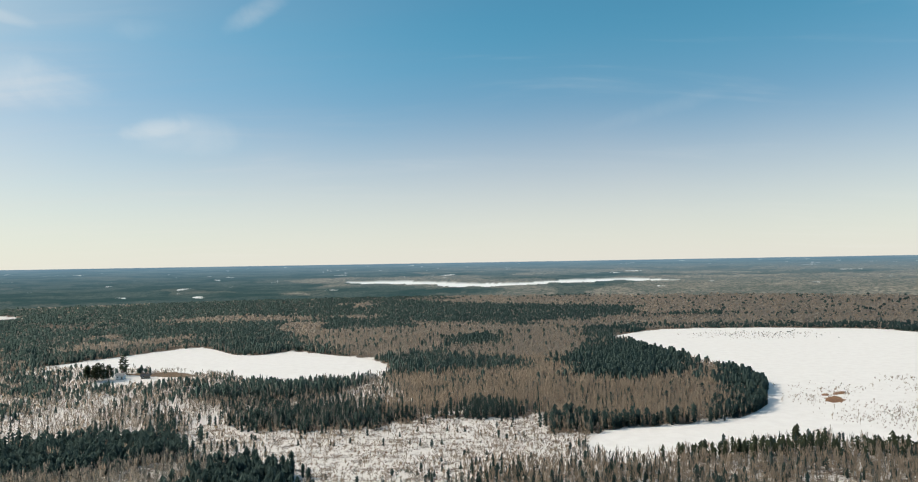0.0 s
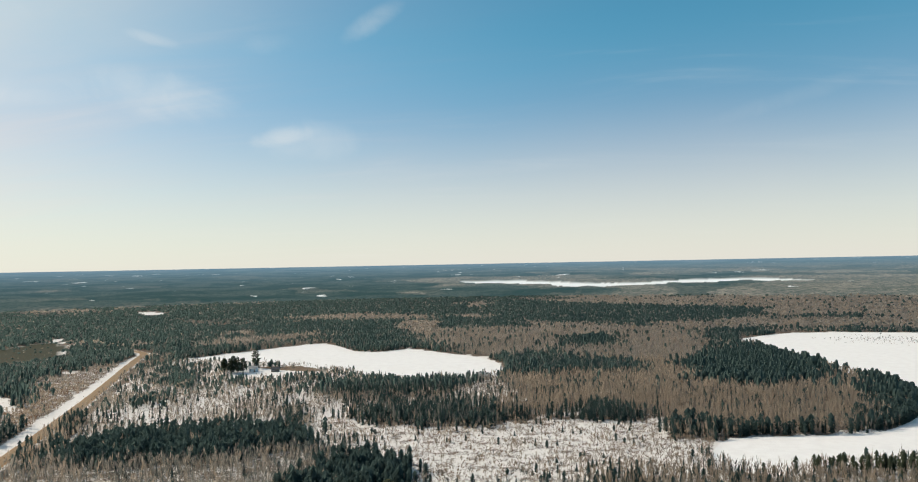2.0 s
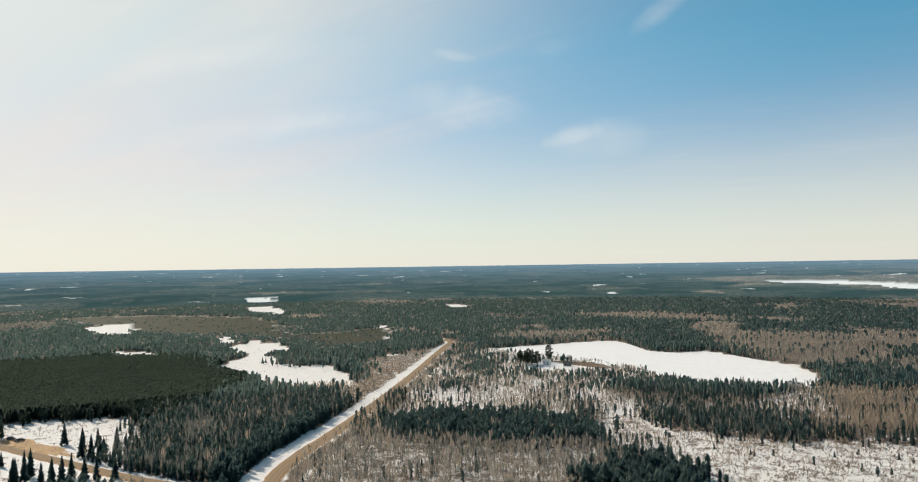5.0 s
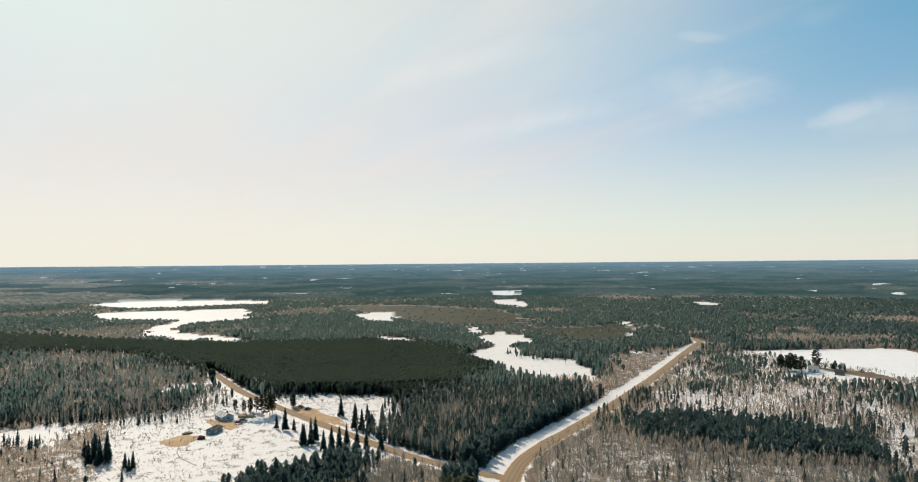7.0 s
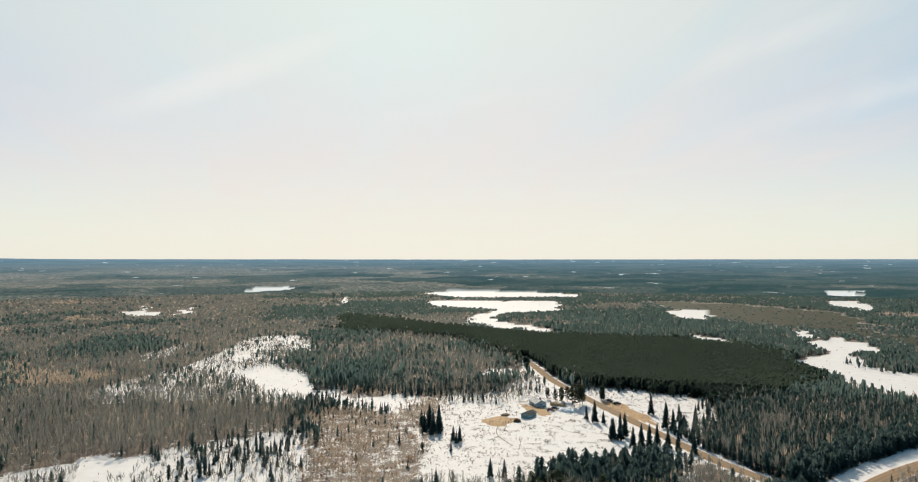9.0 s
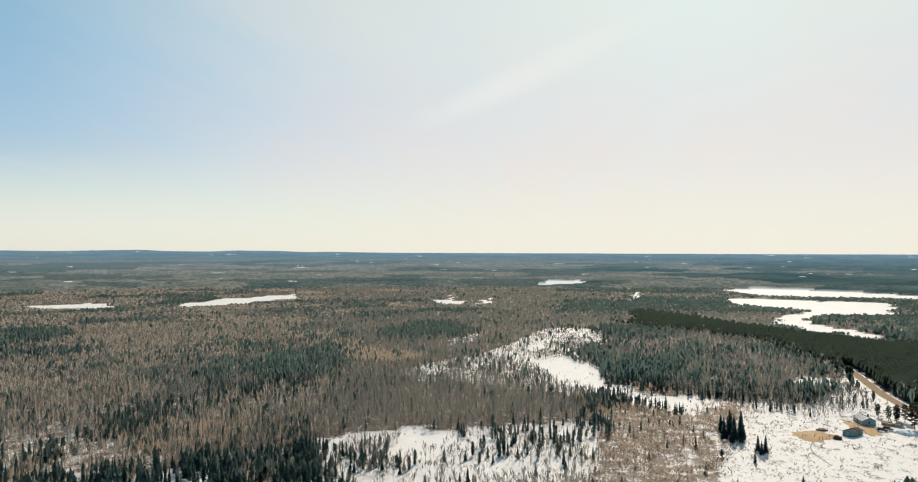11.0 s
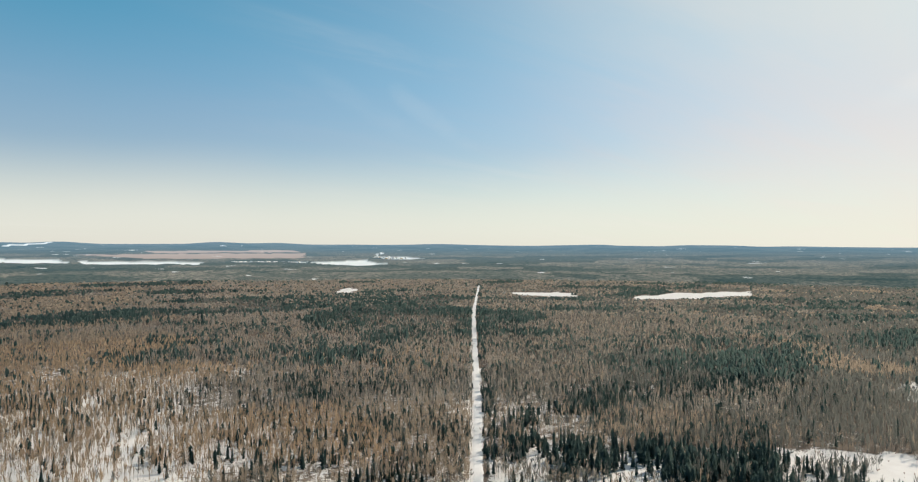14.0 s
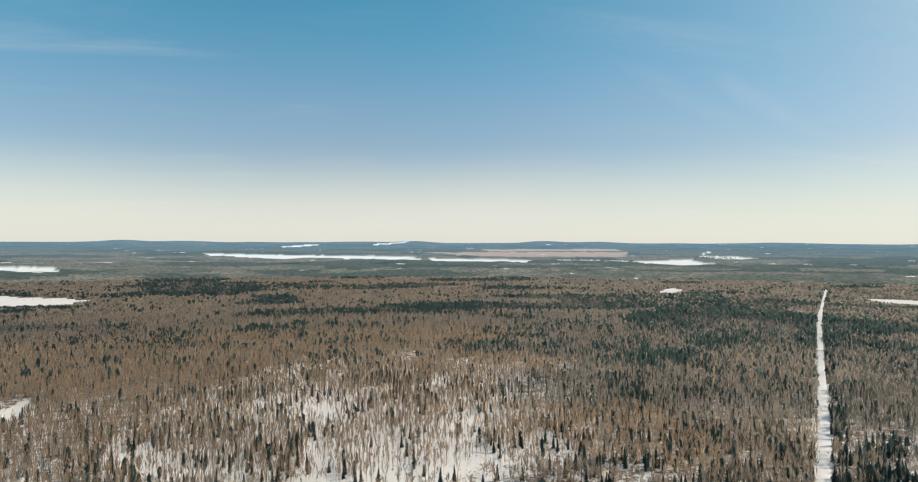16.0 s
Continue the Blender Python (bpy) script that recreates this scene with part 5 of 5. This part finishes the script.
timber_stack(-357.5, 116.5, 60, 1), timber_stack(-360.5, 117.5, 66, 2), timber_stack(-356.0, 120.0, 40, 3)


def heap(name, x, y, r, h, mat, label, category, seed):
    bm = bmesh.new()
    bmesh.ops.create_icosphere(bm, subdivisions=4, radius=1.0)
    for v in bm.verts:
        q = 1 + 0.35 * noise.noise(v.co * 2.2 + Vector((seed, 0, 0))) + 0.12 * noise.noise(v.co * 7)
        v.co = Vector((v.co.x * r * q, v.co.y * r * 0.75 * q, max(-0.15, v.co.z) * h * q))
    ob = part(name, bm, mat, None, label, True)
    ob.matrix_basis = pose(x, y, 0.05, 0, 0, seed * 40)
    tagged(ob, label, category)


heap("snow_heap", -343.5, 119.0, 4.2, 1.8, ICE, "ploughed heap of old snow beside the yard", "snow heap", 1)
heap("brush_heap", -325.5, 87.0, 1.9, 1.5, BRUSH, "rounded heap of brown cut branches in the yard", "brush heap", 2)
heap("soil_heap", -340.0, 84.5, 2.6, 0.9, SOIL, "low heap of dark soil in melting snow", "soil heap", 3)


def car(x, y, turn, colour, label, z=0.2):
    """A parked car with its body, glasshouse, lights and wheels."""
    auto = new("car")
    auto.matrix_basis = pose(x, y, z, 0, 0, turn)
    skin = paint("car_paint", colour)
    body = box(4.3, 1.72, 0.62, 0, 0, 0.32, 0.14)
    part("body", body, skin, auto)
    cab = bmesh.new()
    low = [cab.verts.new((a, b, 0.92)) for a, b in ((-1.75, -0.78), (1.05, -0.78), (1.05, 0.78), (-1.75, 0.78))]
    top = [cab.verts.new((a, b, 1.46)) for a, b in ((-1.35, -0.62), (0.35, -0.62), (0.35, 0.62), (-1.35, 0.62))]
    for i in range(4):
        cab.faces.new((low[i], low[(i + 1) % 4], top[(i + 1) % 4], top[i]))
    cab.faces.new(top)
    part("glasshouse", cab, GLASS, auto, "dark glass")
    part("roof", box(1.72, 1.26, 0.05, -0.5, 0, 1.45, 0.02), skin, auto)
    for a in (-1.32, 1.32):
        for b in (-0.80, 0.80):
            wheel = part("wheel", rod(0.31, 0.31, 0.2, 16, Matrix.Translation((a, b - 0.1, 0.31)) @ Matrix.Rotation(radians(-90), 4, "X")), RUBBER, auto, "black tyre")
            part("rim", rod(0.18, 0.18, 0.22, 12, Matrix.Translation((a, b - 0.11, 0.31)) @ Matrix.Rotation(radians(-90), 4, "X")), STEEL, wheel, "grey steel rim")
    for b in (-0.6, 0.6):
        part("headlight", box(0.06, 0.34, 0.16, 2.14, b, 0.62, 0.02), TRIM, auto, "clear headlight")
    for a in (-2.16, 2.16):
        part("bumper", box(0.12, 1.6, 0.2, a, 0, 0.36, 0.04), RUBBER, auto)
    tagged(auto, label, "car", "parked cars")


car(-348.0, 113.8, 40, (0.05, 0.05, 0.06), "dark grey car parked in the sandy yard")
car(-345.0, 110.5, 70, (0.16, 0.05, 0.04), "dark red car parked in the sandy yard")
car(-361.0, 150.5, 20, (0.04, 0.045, 0.06), "dark car parked on the roadside lot")
car(-354.0, 151.5, 100, (0.06, 0.06, 0.06), "black car parked on the roadside lot")

for k, (x, y) in enumerate(((-322.6, 79.1), (-322.4, 80.4), (-322.2, 81.7), (-324.6, 73.0), (-326.0, 78.0))):
    post = part("fence_post", rod(0.09, 0.08, 1.5, 7), OLD_WOOD)
    post.matrix_basis = pose(x, y, 0.0, 2 * math.sin(k * 3.1), 2 * math.cos(k * 2.3), 0)
    tagged(post, "short grey wooden post in the sandy yard", "fence post", "posts in the yard")


def village_house(x, y, turn, long, tint):
    """A small far house: walls, a snowy gabled roof, chimney and one window."""
    house = new("village_house")
    house.matrix_basis = pose(x, y, float(rise(x, y)) + 3.9, 0, 0, turn)
    part("wall", box(long, 7.0, 4.2, 0, 0, 0, 0.05), tint, house)
    bm = bmesh.new()
    l, d = long / 2 + 0.5, 4.1
    low = [bm.verts.new((a * l, b * d, 4.0)) for a, b in ((-1, -1), (1, -1), (1, 1), (-1, 1))]
    top = [bm.verts.new((a * l, 0, 7.0)) for a in (-1, 1)]
    for q in ((low[0], low[1], top[1], top[0]), (low[2], low[3], top[0], top[1]), (low[1], low[2], top[1]), (low[3], low[0], top[0]), tuple(low[::-1])):
        bm.faces.new(q)
    part("roof", bm, ICE, house, "snow-covered roof")
    part("chimney", box(0.9, 0.9, 1.8, long * 0.2, 0.6, 6.2), BRICK, house, "red brick chimney")
    part("window", box(1.6, 0.2, 1.5, 0, -3.5, 1.6), GLASS, house, "dark glass")
    tagged(house, "small pale village house under a snowy roof", "house", "houses of the far village")


village = random.Random(5)
for k in range(13):
    village_house(-893 - 17.5 * k + village.uniform(-4, 4), -2418 + 12.5 * k + village.uniform(-14, 14), village.uniform(0, 180), village.uniform(10, 15), WHITE_BOARD if k % 3 else BLUE_BOARD)
for k in range(15):
    village_house(-1580 - 27 * (k % 5) + village.uniform(-8, 8), -2430 - 70 * (k // 5) - 16 * (k % 5) + village.uniform(-8, 8), village.uniform(0, 180), village.uniform(10, 15), WHITE_BOARD if k % 3 else TIMBER)
